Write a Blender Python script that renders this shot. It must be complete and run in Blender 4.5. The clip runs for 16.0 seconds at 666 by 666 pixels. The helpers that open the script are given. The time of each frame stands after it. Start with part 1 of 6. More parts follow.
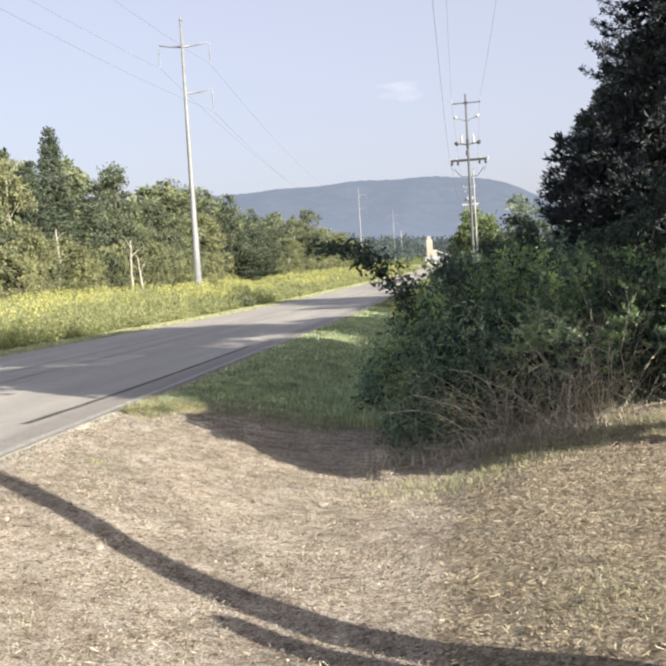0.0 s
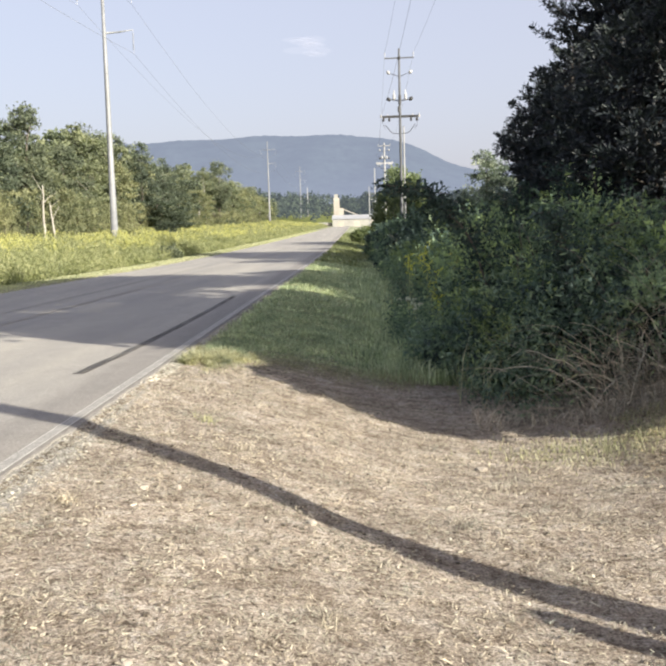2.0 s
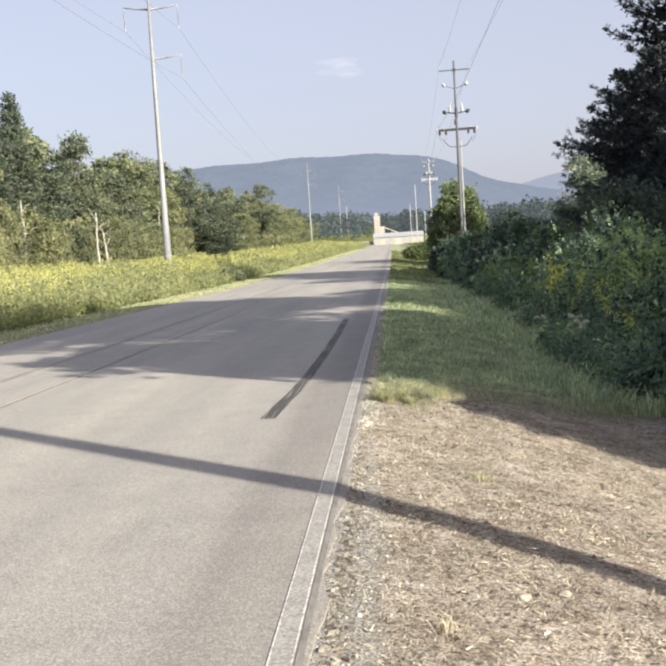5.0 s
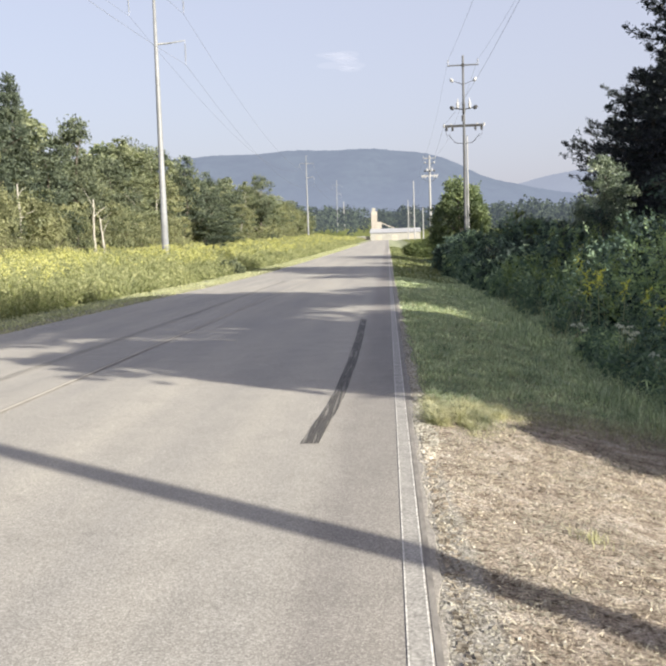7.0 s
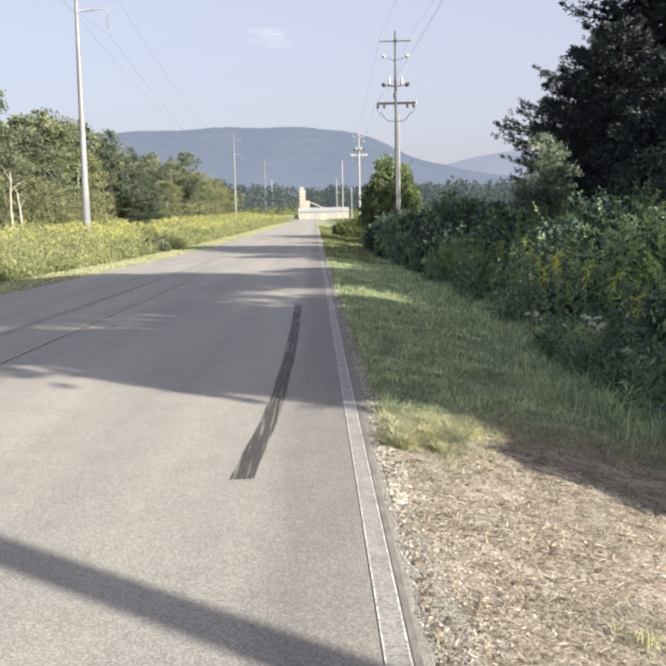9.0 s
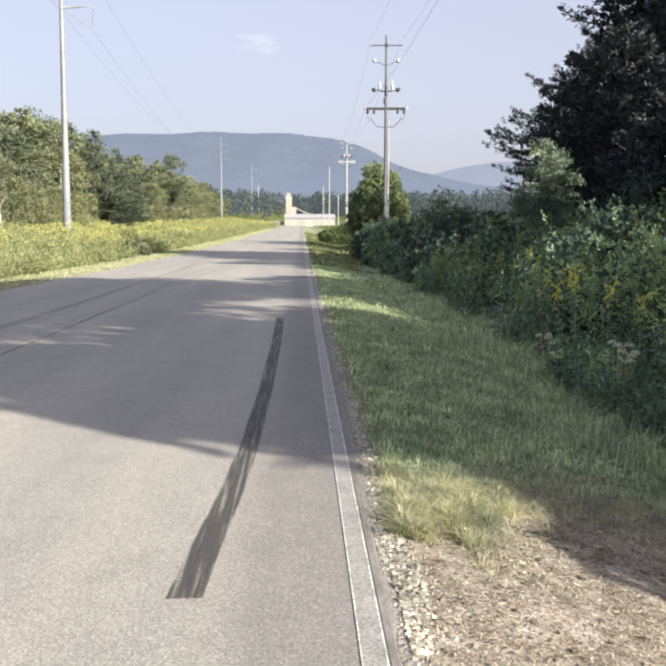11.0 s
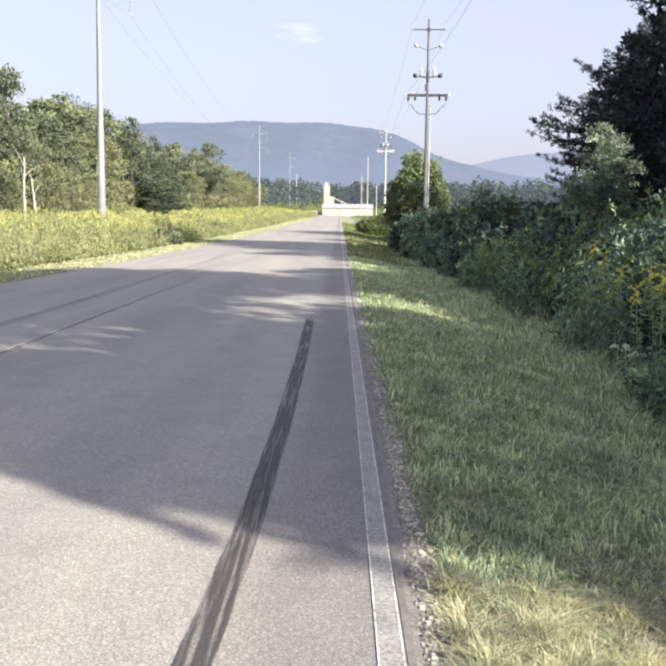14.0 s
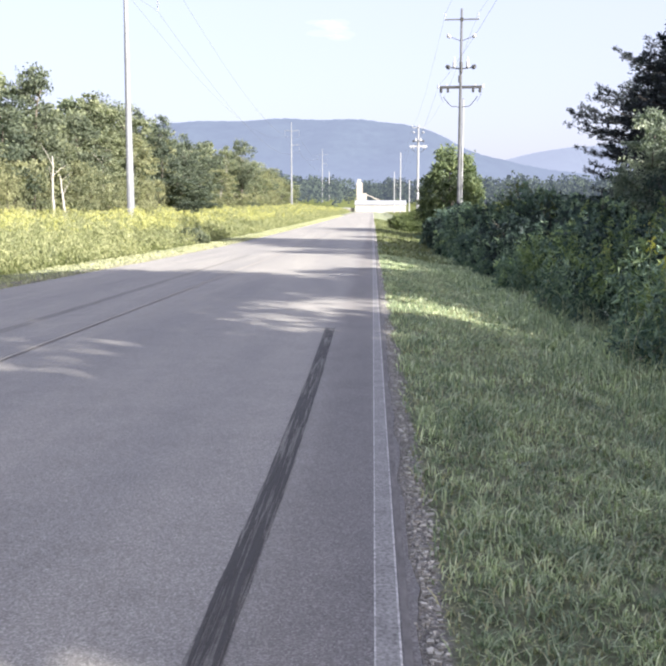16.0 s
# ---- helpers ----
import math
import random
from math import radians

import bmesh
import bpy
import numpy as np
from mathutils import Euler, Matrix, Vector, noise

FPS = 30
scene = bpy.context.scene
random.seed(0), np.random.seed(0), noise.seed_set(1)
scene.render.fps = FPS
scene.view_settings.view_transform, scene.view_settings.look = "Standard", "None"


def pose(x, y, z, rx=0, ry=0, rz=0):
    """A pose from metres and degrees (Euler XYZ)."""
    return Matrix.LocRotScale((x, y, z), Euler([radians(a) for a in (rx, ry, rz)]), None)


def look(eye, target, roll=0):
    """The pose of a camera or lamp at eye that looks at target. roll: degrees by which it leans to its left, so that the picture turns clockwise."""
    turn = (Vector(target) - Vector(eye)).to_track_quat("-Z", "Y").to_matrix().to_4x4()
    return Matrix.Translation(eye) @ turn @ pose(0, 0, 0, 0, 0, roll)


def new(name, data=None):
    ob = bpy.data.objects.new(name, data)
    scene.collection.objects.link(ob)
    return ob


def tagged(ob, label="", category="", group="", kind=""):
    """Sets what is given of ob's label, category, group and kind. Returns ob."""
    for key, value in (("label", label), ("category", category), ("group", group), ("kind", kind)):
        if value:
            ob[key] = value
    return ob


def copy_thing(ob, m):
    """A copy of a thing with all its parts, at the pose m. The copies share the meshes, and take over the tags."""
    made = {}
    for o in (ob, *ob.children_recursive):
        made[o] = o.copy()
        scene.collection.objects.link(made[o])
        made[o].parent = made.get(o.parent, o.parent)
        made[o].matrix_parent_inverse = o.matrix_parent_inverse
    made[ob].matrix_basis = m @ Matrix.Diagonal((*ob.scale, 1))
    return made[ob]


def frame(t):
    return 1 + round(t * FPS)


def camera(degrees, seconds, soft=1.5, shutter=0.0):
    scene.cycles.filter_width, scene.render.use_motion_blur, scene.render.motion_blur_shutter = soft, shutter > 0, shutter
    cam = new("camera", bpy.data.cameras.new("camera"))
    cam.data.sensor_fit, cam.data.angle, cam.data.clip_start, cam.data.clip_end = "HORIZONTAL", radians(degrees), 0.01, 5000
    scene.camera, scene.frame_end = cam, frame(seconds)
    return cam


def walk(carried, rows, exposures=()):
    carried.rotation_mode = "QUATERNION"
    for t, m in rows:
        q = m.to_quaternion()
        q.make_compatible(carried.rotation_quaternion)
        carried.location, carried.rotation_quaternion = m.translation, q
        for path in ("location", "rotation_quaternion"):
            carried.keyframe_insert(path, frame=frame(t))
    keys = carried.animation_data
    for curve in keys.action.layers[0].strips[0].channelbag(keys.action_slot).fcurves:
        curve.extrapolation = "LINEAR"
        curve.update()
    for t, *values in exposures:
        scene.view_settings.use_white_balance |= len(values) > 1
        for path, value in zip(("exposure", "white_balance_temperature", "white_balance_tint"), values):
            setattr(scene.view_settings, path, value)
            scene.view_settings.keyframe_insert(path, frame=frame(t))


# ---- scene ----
cam = camera(39.6, 16.0, soft=2.7)
PATH = [
    (0, (4.852, -11.271, 1.612), (4.587, -9.292, 1.499), -3.5),
    (0.5, (4.121, -11.053, 1.535), (3.959, -9.061, 1.443), -3.3),
    (1, (3.469, -10.821, 1.505), (3.373, -8.828, 1.37), -2.3),
    (1.5, (2.923, -10.573, 1.5), (2.846, -8.586, 1.289), -1.9),
    (2, (2.432, -10.331, 1.512), (2.379, -8.344, 1.298), -1.6),
    (2.5, (1.996, -10.078, 1.521), (1.938, -8.09, 1.314), -2.4),
    (3, (1.663, -9.745, 1.538), (1.601, -7.756, 1.346), -3.3),
    (3.5, (1.305, -9.569, 1.541), (1.237, -7.578, 1.36), -3.8),
    (4, (1.042, -9.282, 1.537), (0.962, -7.292, 1.361), -3.9),
    (4.5, (0.802, -9.021, 1.545), (0.696, -7.031, 1.372), -3.8),
    (5, (0.514, -8.661, 1.523), (0.375, -6.673, 1.354), -3.6),
    (5.2, (0.436, -8.479, 1.508), (0.282, -6.492, 1.339), -3.5),
    (7.3, (-0.177, -7.178, 1.583), (-0.284, -5.19, 1.398), -1.3),
    (7.5, (-0.232, -7.024, 1.578), (-0.319, -5.034, 1.391), -1.2),
    (8, (-0.262, -6.613, 1.586), (-0.302, -4.623, 1.387), -1.2),
    (8.5, (-0.255, -6.143, 1.578), (-0.255, -4.154, 1.365), -1.1),
    (9, (-0.266, -5.679, 1.577), (-0.234, -3.693, 1.346), -1.1),
    (9.2, (-0.24, -5.496, 1.552), (-0.198, -3.511, 1.316), -1.3),
    (11.3, (-0.279, -3.645, 1.554), (-0.214, -1.657, 1.344), 0.5),
    (11.5, (-0.303, -3.564, 1.558), (-0.245, -1.575, 1.351), 0.8),
    (12, (-0.237, -3.28, 1.568), (-0.2, -1.291, 1.359), 1.2),
    (12.5, (-0.242, -2.866, 1.544), (-0.223, -0.878, 1.328), 1.4),
    (13, (-0.281, -2.453, 1.54), (-0.273, -0.466, 1.318), 1.2),
    (13.5, (-0.179, -2.157, 1.568), (-0.181, -0.17, 1.337), 1.0),
    (14, (-0.206, -1.782, 1.548), (-0.217, 0.204, 1.31), 0.7),
    (14.5, (-0.165, -1.377, 1.542), (-0.187, 0.608, 1.294), 0.6),
    (15, (-0.109, -0.804, 1.525), (-0.148, 1.18, 1.271), 0.5),
    (15.5, (-0.118, -0.349, 1.528), (-0.178, 1.634, 1.273), 0.4),
    (16, (-0.066, -0.027, 1.541), (-0.15, 1.956, 1.296), 0.1),
]
EXPOSURES = [(0, 1.72, 6380, 10), (5, 1.63, 6340, 10), (9, 1.66, 6300, 10.5), (12.5, 1.8, 6240, 11), (14, 1.92, 6160, 11.5), (15, 2.02, 6040, 12.8), (16, 2.14, 5960, 14.5)]
walk(cam, [(t, look(eye, target, roll)) for t, eye, target, roll in PATH], EXPOSURES)

# ---- world and sun ----
SUN_AZ = Vector((0.776, -0.63, 0.0)).normalized()   # horizontal way towards the sun
SUN_EL = radians(25)
SUN_DIR = Vector((SUN_AZ.x * math.cos(SUN_EL), SUN_AZ.y * math.cos(SUN_EL), math.sin(SUN_EL)))
world = bpy.data.worlds.new("world")
scene.world = world
world.use_nodes = True
_nt = world.node_tree
_sky = _nt.nodes.new("ShaderNodeTexSky")
_sky.sky_type = "NISHITA"
_sky.sun_disc = False
_sky.sun_elevation = SUN_EL
_sky.sun_rotation = math.atan2(SUN_AZ.x, SUN_AZ.y)
_sky.air_density, _sky.dust_density, _sky.ozone_density = 1.0, 4.0, 1.2
_haze = _nt.nodes.new("ShaderNodeMix")   # thin summer haze over the whole sky
_haze.data_type = "RGBA"
_haze.inputs[0].default_value = 0.72
_haze.inputs[7].default_value = (2.3, 2.22, 2.54, 1)
_nt.links.new(_sky.outputs[0], _haze.inputs[6])
_nt.links.new(_haze.outputs[2], _nt.nodes["Background"].inputs[0])
_nt.nodes["Background"].inputs[1].default_value = 0.092
sun = new("sun", bpy.data.lights.new("sun", "SUN"))
sun.data.energy, sun.data.angle, sun.data.color = 4.2, radians(0.55), (1.0, 0.92, 0.76)
sun.matrix_world = look(SUN_DIR * 100, (0, 0, 0))


# ---- materials ----
def mat(name):
    m = bpy.data.materials.new(name)
    m.use_nodes = True
    nt = m.node_tree
    return m, nt, nt.nodes, nt.nodes["Principled BSDF"]


def ramp(nt, fac, stops):
    r = nt.nodes.new("ShaderNodeValToRGB")
    e = r.color_ramp.elements
    while len(e) < len(stops):
        e.new(0.5)
    for k, (p, c) in zip(e, stops):
        k.position, k.color = p, (*c, 1)
    nt.links.new(fac, r.inputs[0])
    return r.outputs[0]


def noise_tex(nt, scale, detail=4.0, rough=0.55, stretch=None):
    geo = nt.nodes.new("ShaderNodeNewGeometry")
    vec = geo.outputs["Position"]
    if stretch:
        mp = nt.nodes.new("ShaderNodeMapping")
        mp.inputs["Scale"].default_value = stretch
        nt.links.new(vec, mp.inputs[0])
        vec = mp.outputs[0]
    n = nt.nodes.new("ShaderNodeTexNoise")
    n.inputs["Scale"].default_value, n.inputs["Detail"].default_value, n.inputs["Roughness"].default_value = scale, detail, rough
    nt.links.new(vec, n.inputs["Vector"])
    return n.outputs["Fac"]


def mix(nt, fac, a, b, blend="MIX"):
    x = nt.nodes.new("ShaderNodeMix")
    x.data_type, x.blend_type = "RGBA", blend
    for sock, v in ((x.inputs[0], fac), (x.inputs[6], a), (x.inputs[7], b)):
        if isinstance(v, (int, float)):
            sock.default_value = v
        elif isinstance(v, tuple):
            sock.default_value = (*v, 1)
        else:
            nt.links.new(v, sock)
    return x.outputs[2]


def bump(nt, bsdf, height, strength, distance):
    b = nt.nodes.new("ShaderNodeBump")
    b.inputs["Strength"].default_value, b.inputs["Distance"].default_value = strength, distance
    nt.links.new(height, b.inputs["Height"])
    nt.links.new(b.outputs[0], bsdf.inputs["Normal"])


def leaf_mat(name, dark, mid, light, trans=0.35, gloss=0.55, spread=1.0, vary=0.25, clumped=0.0, core=None):
    """Leaves: a tone for each one, or for each clump by the share clumped, and light that comes through."""
    m, nt, nd, b = mat(name)
    geo = nd.new("ShaderNodeNewGeometry")
    fac = geo.outputs["Random Per Island"]
    if clumped:
        a = nd.new("ShaderNodeAttribute")
        a.attribute_name = "tone"
        mf = nd.new("ShaderNodeMix")
        mf.inputs[0].default_value = clumped
        nt.links.new(fac, mf.inputs[2])
        nt.links.new(a.outputs["Fac"], mf.inputs[3])
        fac = mf.outputs[0]
    # core: a near-black stop that paints the shade inside dense foliage.
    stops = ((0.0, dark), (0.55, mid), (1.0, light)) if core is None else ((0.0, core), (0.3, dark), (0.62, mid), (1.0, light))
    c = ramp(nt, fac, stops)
    big = ramp(nt, noise_tex(nt, 0.35 * spread, 3), ((0.32, (1 - vary * 1.15, 1 - vary, 1 - vary * 1.1)), (0.68, (1 + vary * 0.8, 1 + vary * 0.7, 1 + vary * 0.3))))
    c = mix(nt, 1.0, c, big, "MULTIPLY")
    nt.links.new(c, b.inputs["Base Color"])
    b.inputs["Roughness"].default_value = gloss
    b.inputs["Specular IOR Level"].default_value = 0.35
    t = nd.new("ShaderNodeBsdfTranslucent")
    nt.links.new(mix(nt, 1.0, c, (1.05, 1.15, 0.7), "MULTIPLY"), t.inputs[0])
    x = nd.new("ShaderNodeMixShader")
    x.inputs[0].default_value = trans
    nt.links.new(b.outputs[0], x.inputs[1])
    nt.links.new(t.outputs[0], x.inputs[2])
    nt.links.new(x.outputs[0], nd["Material Output"].inputs[0])
    return m


def plain_mat(name, lo, hi, scale=6.0, rough=0.8, metal=0.0, bumps=0.3, stretch=None, depth=0.01):
    m, nt, nd, b = mat(name)
    n = noise_tex(nt, scale, 5, 0.6, stretch)
    n2 = noise_tex(nt, scale * 0.13, 3)
    c = mix(nt, 1.0, ramp(nt, n, ((0.3, lo), (0.7, hi))), ramp(nt, n2, ((0.3, (0.85,) * 3), (0.7, (1.1,) * 3))), "MULTIPLY")
    nt.links.new(c, b.inputs["Base Color"])
    b.inputs["Roughness"].default_value, b.inputs["Metallic"].default_value = rough, metal
    bump(nt, b, n, bumps, depth)
    return m


def asphalt_mat():
    m, nt, nd, b = mat("asphalt")
    vor = nd.new("ShaderNodeTexVoronoi")
    vor.inputs["Scale"].default_value = 130
    geo = nd.new("ShaderNodeNewGeometry")
    nt.links.new(geo.outputs["Position"], vor.inputs["Vector"])
    stone = ramp(nt, vor.outputs["Color"], ((0.1, (0.187, 0.179, 0.166)), (0.6, (0.282, 0.272, 0.252)), (0.97, (0.422, 0.409, 0.384))))
    tracks = noise_tex(nt, 0.9, 4, 0.55, (1.0, 0.06, 1.0))
    c = mix(nt, 1.0, stone, ramp(nt, tracks, ((0.3, (0.8, 0.8, 0.82)), (0.7, (1.12, 1.1, 1.06)))), "MULTIPLY")
    blot = noise_tex(nt, 2.3, 5)
    c = mix(nt, 1.0, c, ramp(nt, blot, ((0.28, (0.9,) * 3), (0.5, (1.0,) * 3), (0.7, (1.04,) * 3))), "MULTIPLY")
    sep = nd.new("ShaderNodeSeparateXYZ")
    nt.links.new(geo.outputs["Position"], sep.inputs[0])
    wav = nd.new("ShaderNodeMath")
    wav.operation = "MULTIPLY_ADD"
    nt.links.new(noise_tex(nt, 1.3, 4, 0.6, (1.0, 0.2, 1.0)), wav.inputs[0])
    wav.inputs[1].default_value = 0.5
    off = nd.new("ShaderNodeMapRange")
    off.inputs[1].default_value, off.inputs[2].default_value, off.inputs[3].default_value, off.inputs[4].default_value = -0.85, 0.15, -0.25, 0.75
    nt.links.new(sep.outputs[0], off.inputs[0])
    nt.links.new(off.outputs[0], wav.inputs[2])
    c = mix(nt, 1.0, c, ramp(nt, wav.outputs[0], ((0.12, (1.0, 1.0, 1.0)), (0.42, (0.76, 0.75, 0.76)))), "MULTIPLY")
    nt.links.new(c, b.inputs["Base Color"])
    b.inputs["Roughness"].default_value = 0.75
    b.inputs["Specular IOR Level"].default_value = 0.35
    bump(nt, b, vor.outputs["Distance"], 0.35, 0.004)
    return m


def ground_mat():
    """Soil, mown grass, straw, gravel and leaf litter, mixed by the masks stored on the sheet."""
    m, nt, nd, b = mat("ground")

    def mask(name):
        a = nd.new("ShaderNodeAttribute")
        a.attribute_name = name
        return a.outputs["Fac"]

    def edged(name, scale):
        mm = nd.new("ShaderNodeMath")
        mm.operation = "MULTIPLY_ADD"
        nt.links.new(noise_tex(nt, scale, 5, 0.65), mm.inputs[0])
        mm.inputs[1].default_value = 0.9
        ad = nd.new("ShaderNodeMath")
        ad.operation = "ADD"
        ad.inputs[1].default_value = -0.45
        nt.links.new(mask(name), ad.inputs[0])
        nt.links.new(ad.outputs[0], mm.inputs[2])
        r = nd.new("ShaderNodeMapRange")
        r.inputs[1].default_value, r.inputs[2].default_value = 0.35, 0.65
        nt.links.new(mm.outputs[0], r.inputs[0])
        return r.outputs[0]

    fine = noise_tex(nt, 60, 6, 0.7)
    mid = noise_tex(nt, 7, 5, 0.6)
    field = ramp(nt, mid, ((0.3, (0.055, 0.075, 0.02)), (0.7, (0.13, 0.14, 0.04))))
    grass = ramp(nt, mid, ((0.3, (0.1, 0.115, 0.065)), (0.5, (0.2, 0.22, 0.14)), (0.7, (0.32, 0.33, 0.22))))
    straw = mix(nt, 1.0, ramp(nt, fine, ((0.3, (0.0816, 0.067, 0.0552)), (0.49, (0.282, 0.245, 0.209)), (0.7, (0.534, 0.486, 0.43)))),
                ramp(nt, mid, ((0.3, (0.55, 0.5, 0.46)), (0.5, (1.0, 0.98, 0.95)), (0.66, (1.2, 1.22, 1.25)))), "MULTIPLY")
    straw = mix(nt, 1.0, straw, ramp(nt, noise_tex(nt, 1.7, 4, 0.6), ((0.32, (0.76, 0.74, 0.72)), (0.55, (1.06, 1.06, 1.06)), (0.72, (1.3, 1.3, 1.32)))), "MULTIPLY")
    straw = mix(nt, 1.0, straw, ramp(nt, noise_tex(nt, 24, 4, 0.65), ((0.35, (0.4, 0.37, 0.34)), (0.46, (1.08, 1.08, 1.08)), (0.7, (1.3, 1.3, 1.3)))), "MULTIPLY")
    gravel_v = nd.new("ShaderNodeTexVoronoi")
    gravel_v.inputs["Scale"].default_value = 70
    geo = nd.new("ShaderNodeNewGeometry")
    nt.links.new(geo.outputs["Position"], gravel_v.inputs["Vector"])
    gravel = ramp(nt, gravel_v.outputs["Color"], ((0.1, (0.176, 0.164, 0.148)), (0.5, (0.304, 0.288, 0.264)), (0.95, (0.48, 0.46, 0.428))))
    litter = ramp(nt, noise_tex(nt, 26, 6, 0.7), ((0.3, (0.06, 0.047, 0.035)), (0.48, (0.25, 0.205, 0.152)), (0.68, (0.5, 0.43, 0.33))))
    litter = mix(nt, 1.0, litter, ramp(nt, noise_tex(nt, 9, 4, 0.6, (1.6, 0.8, 1.0)), ((0.34, (0.5, 0.48, 0.46)), (0.5, (1.0, 1.0, 1.0)), (0.68, (1.25, 1.25, 1.22)))), "MULTIPLY")
    c = mix(nt, edged("grass", 3.0), field, grass)
    c = mix(nt, edged("straw", 4.0), c, straw)
    c = mix(nt, edged("litter", 3.0), c, litter)
    c = mix(nt, edged("gravel", 6.0), c, gravel)
    nt.links.new(c, b.inputs["Base Color"])
    b.inputs["Roughness"].default_value = 0.95
    b.inputs["Specular IOR Level"].default_value = 0.15
    bump(nt, b, mix(nt, 0.5, fine, noise_tex(nt, 24, 4, 0.65)), 1.0, 0.06)
    return m


M = {}
M["asphalt"] = asphalt_mat()
M["ground"] = ground_mat()
M["leaf_wood"] = leaf_mat("leaf_wood", (0.0559, 0.0655, 0.0429), (0.186, 0.209, 0.141), (0.301, 0.322, 0.222), 0.38, 0.6, 0.6, 0.36, clumped=0.62)
M["leaf_olive"] = leaf_mat("leaf_olive", (0.0713, 0.0736, 0.0419), (0.219, 0.23, 0.142), (0.34, 0.341, 0.22), 0.38, 0.6, 0.6, 0.36, clumped=0.62)
M["leaf_deep"] = leaf_mat("leaf_deep", (0.0364, 0.0457, 0.0327), (0.116, 0.137, 0.0997), (0.194, 0.217, 0.153), 0.32, 0.6, 0.5, 0.3, clumped=0.62)
M["leaf_shade"] = leaf_mat("leaf_shade", (0.0214, 0.0294, 0.0229), (0.0774, 0.0988, 0.0789), (0.155, 0.179, 0.133), 0.28, 0.6, 0.6, 0.4, clumped=0.62)
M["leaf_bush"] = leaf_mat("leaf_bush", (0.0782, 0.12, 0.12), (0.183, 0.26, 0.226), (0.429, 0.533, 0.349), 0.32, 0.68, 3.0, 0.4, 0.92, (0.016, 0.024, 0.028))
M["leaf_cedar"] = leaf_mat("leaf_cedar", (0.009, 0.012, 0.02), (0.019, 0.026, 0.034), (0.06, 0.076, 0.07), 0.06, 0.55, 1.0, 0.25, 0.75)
M["leaf_shrub"] = leaf_mat("leaf_shrub", (0.0561, 0.0799, 0.0331), (0.112, 0.14, 0.0561), (0.206, 0.234, 0.103), 0.3, clumped=0.62)
M["leaf_round"] = leaf_mat("leaf_round", (0.05, 0.072, 0.038), (0.125, 0.162, 0.085), (0.24, 0.28, 0.15), 0.3, 0.6, 1.5, 0.3, clumped=0.62)
M["goldenrod_leaf"] = leaf_mat("goldenrod_leaf", (0.168, 0.181, 0.0924), (0.26, 0.277, 0.143), (0.386, 0.386, 0.227), 0.38, 0.6, 0.9, 0.25)
M["plume"] = leaf_mat("plume", (0.6, 0.57, 0.1), (0.78, 0.74, 0.14), (0.88, 0.84, 0.22), 0.4)
M["goldenrod_bloom"] = leaf_mat("goldenrod_bloom", (0.3, 0.305, 0.1), (0.42, 0.415, 0.15), (0.54, 0.52, 0.25), 0.32)
M["grass_blade"] = leaf_mat("grass_blade", (0.2, 0.256, 0.184), (0.44, 0.508, 0.37), (0.806, 0.842, 0.675), 0.44, 0.6, 6.0, 0.42)
M["grass_dry"] = leaf_mat("grass_dry", (0.248, 0.244, 0.148), (0.4, 0.388, 0.256), (0.576, 0.552, 0.4), 0.4)
M["weed_grass"] = leaf_mat("weed_grass", (0.111, 0.132, 0.0638), (0.196, 0.217, 0.111), (0.306, 0.315, 0.178), 0.38, 0.6, 1.0, 0.3)
M["tuft_blade"] = leaf_mat("tuft_blade", (0.162, 0.16, 0.0989), (0.38, 0.373, 0.256), (0.627, 0.606, 0.501), 0.34, 0.6, 9.0, 0.4)
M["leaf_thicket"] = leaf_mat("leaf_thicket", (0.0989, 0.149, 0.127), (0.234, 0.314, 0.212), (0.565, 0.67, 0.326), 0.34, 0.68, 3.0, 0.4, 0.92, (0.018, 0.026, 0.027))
M["leaf_pale"] = leaf_mat("leaf_pale", (0.0873, 0.115, 0.101), (0.175, 0.21, 0.185), (0.388, 0.425, 0.396), 0.35, 0.5, 3.0, 0.5, clumped=0.62)
M["verge_blade"] = leaf_mat("verge_blade", (0.343, 0.353, 0.209), (0.495, 0.495, 0.324), (0.647, 0.628, 0.457), 0.4, 0.6, 1.0, 0.2)
M["leaf_sprig"] = leaf_mat("leaf_sprig", (0.14, 0.19, 0.095), (0.22, 0.28, 0.135), (0.34, 0.4, 0.2), 0.4, 0.65, 3.0, 0.4)
M["petal"] = leaf_mat("petal", (0.55, 0.55, 0.52), (0.7, 0.7, 0.67), (0.8, 0.8, 0.77), 0.3)
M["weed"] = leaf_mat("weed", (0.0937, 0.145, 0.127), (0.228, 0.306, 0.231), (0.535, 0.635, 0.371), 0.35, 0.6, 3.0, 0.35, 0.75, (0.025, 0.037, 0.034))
M["straw"] = leaf_mat("straw", (0.114, 0.0962, 0.0811), (0.366, 0.326, 0.286), (0.587, 0.544, 0.497), 0.12, 0.7, 7.0, 0.42)
M["litter_leaf"] = leaf_mat("litter_leaf", (0.05, 0.039, 0.029), (0.24, 0.195, 0.145), (0.5, 0.43, 0.33), 0.12, 0.7, 6.0, 0.4, 0.7)
M["dead_stem"] = leaf_mat("dead_stem", (0.16, 0.14, 0.126), (0.37, 0.325, 0.295), (0.7, 0.635, 0.575), 0.05, 0.7, 5.0, 0.45)
M["pebble"] = leaf_mat("pebble", (0.195, 0.181, 0.163), (0.354, 0.336, 0.309), (0.601, 0.575, 0.539), 0.0, 0.8)
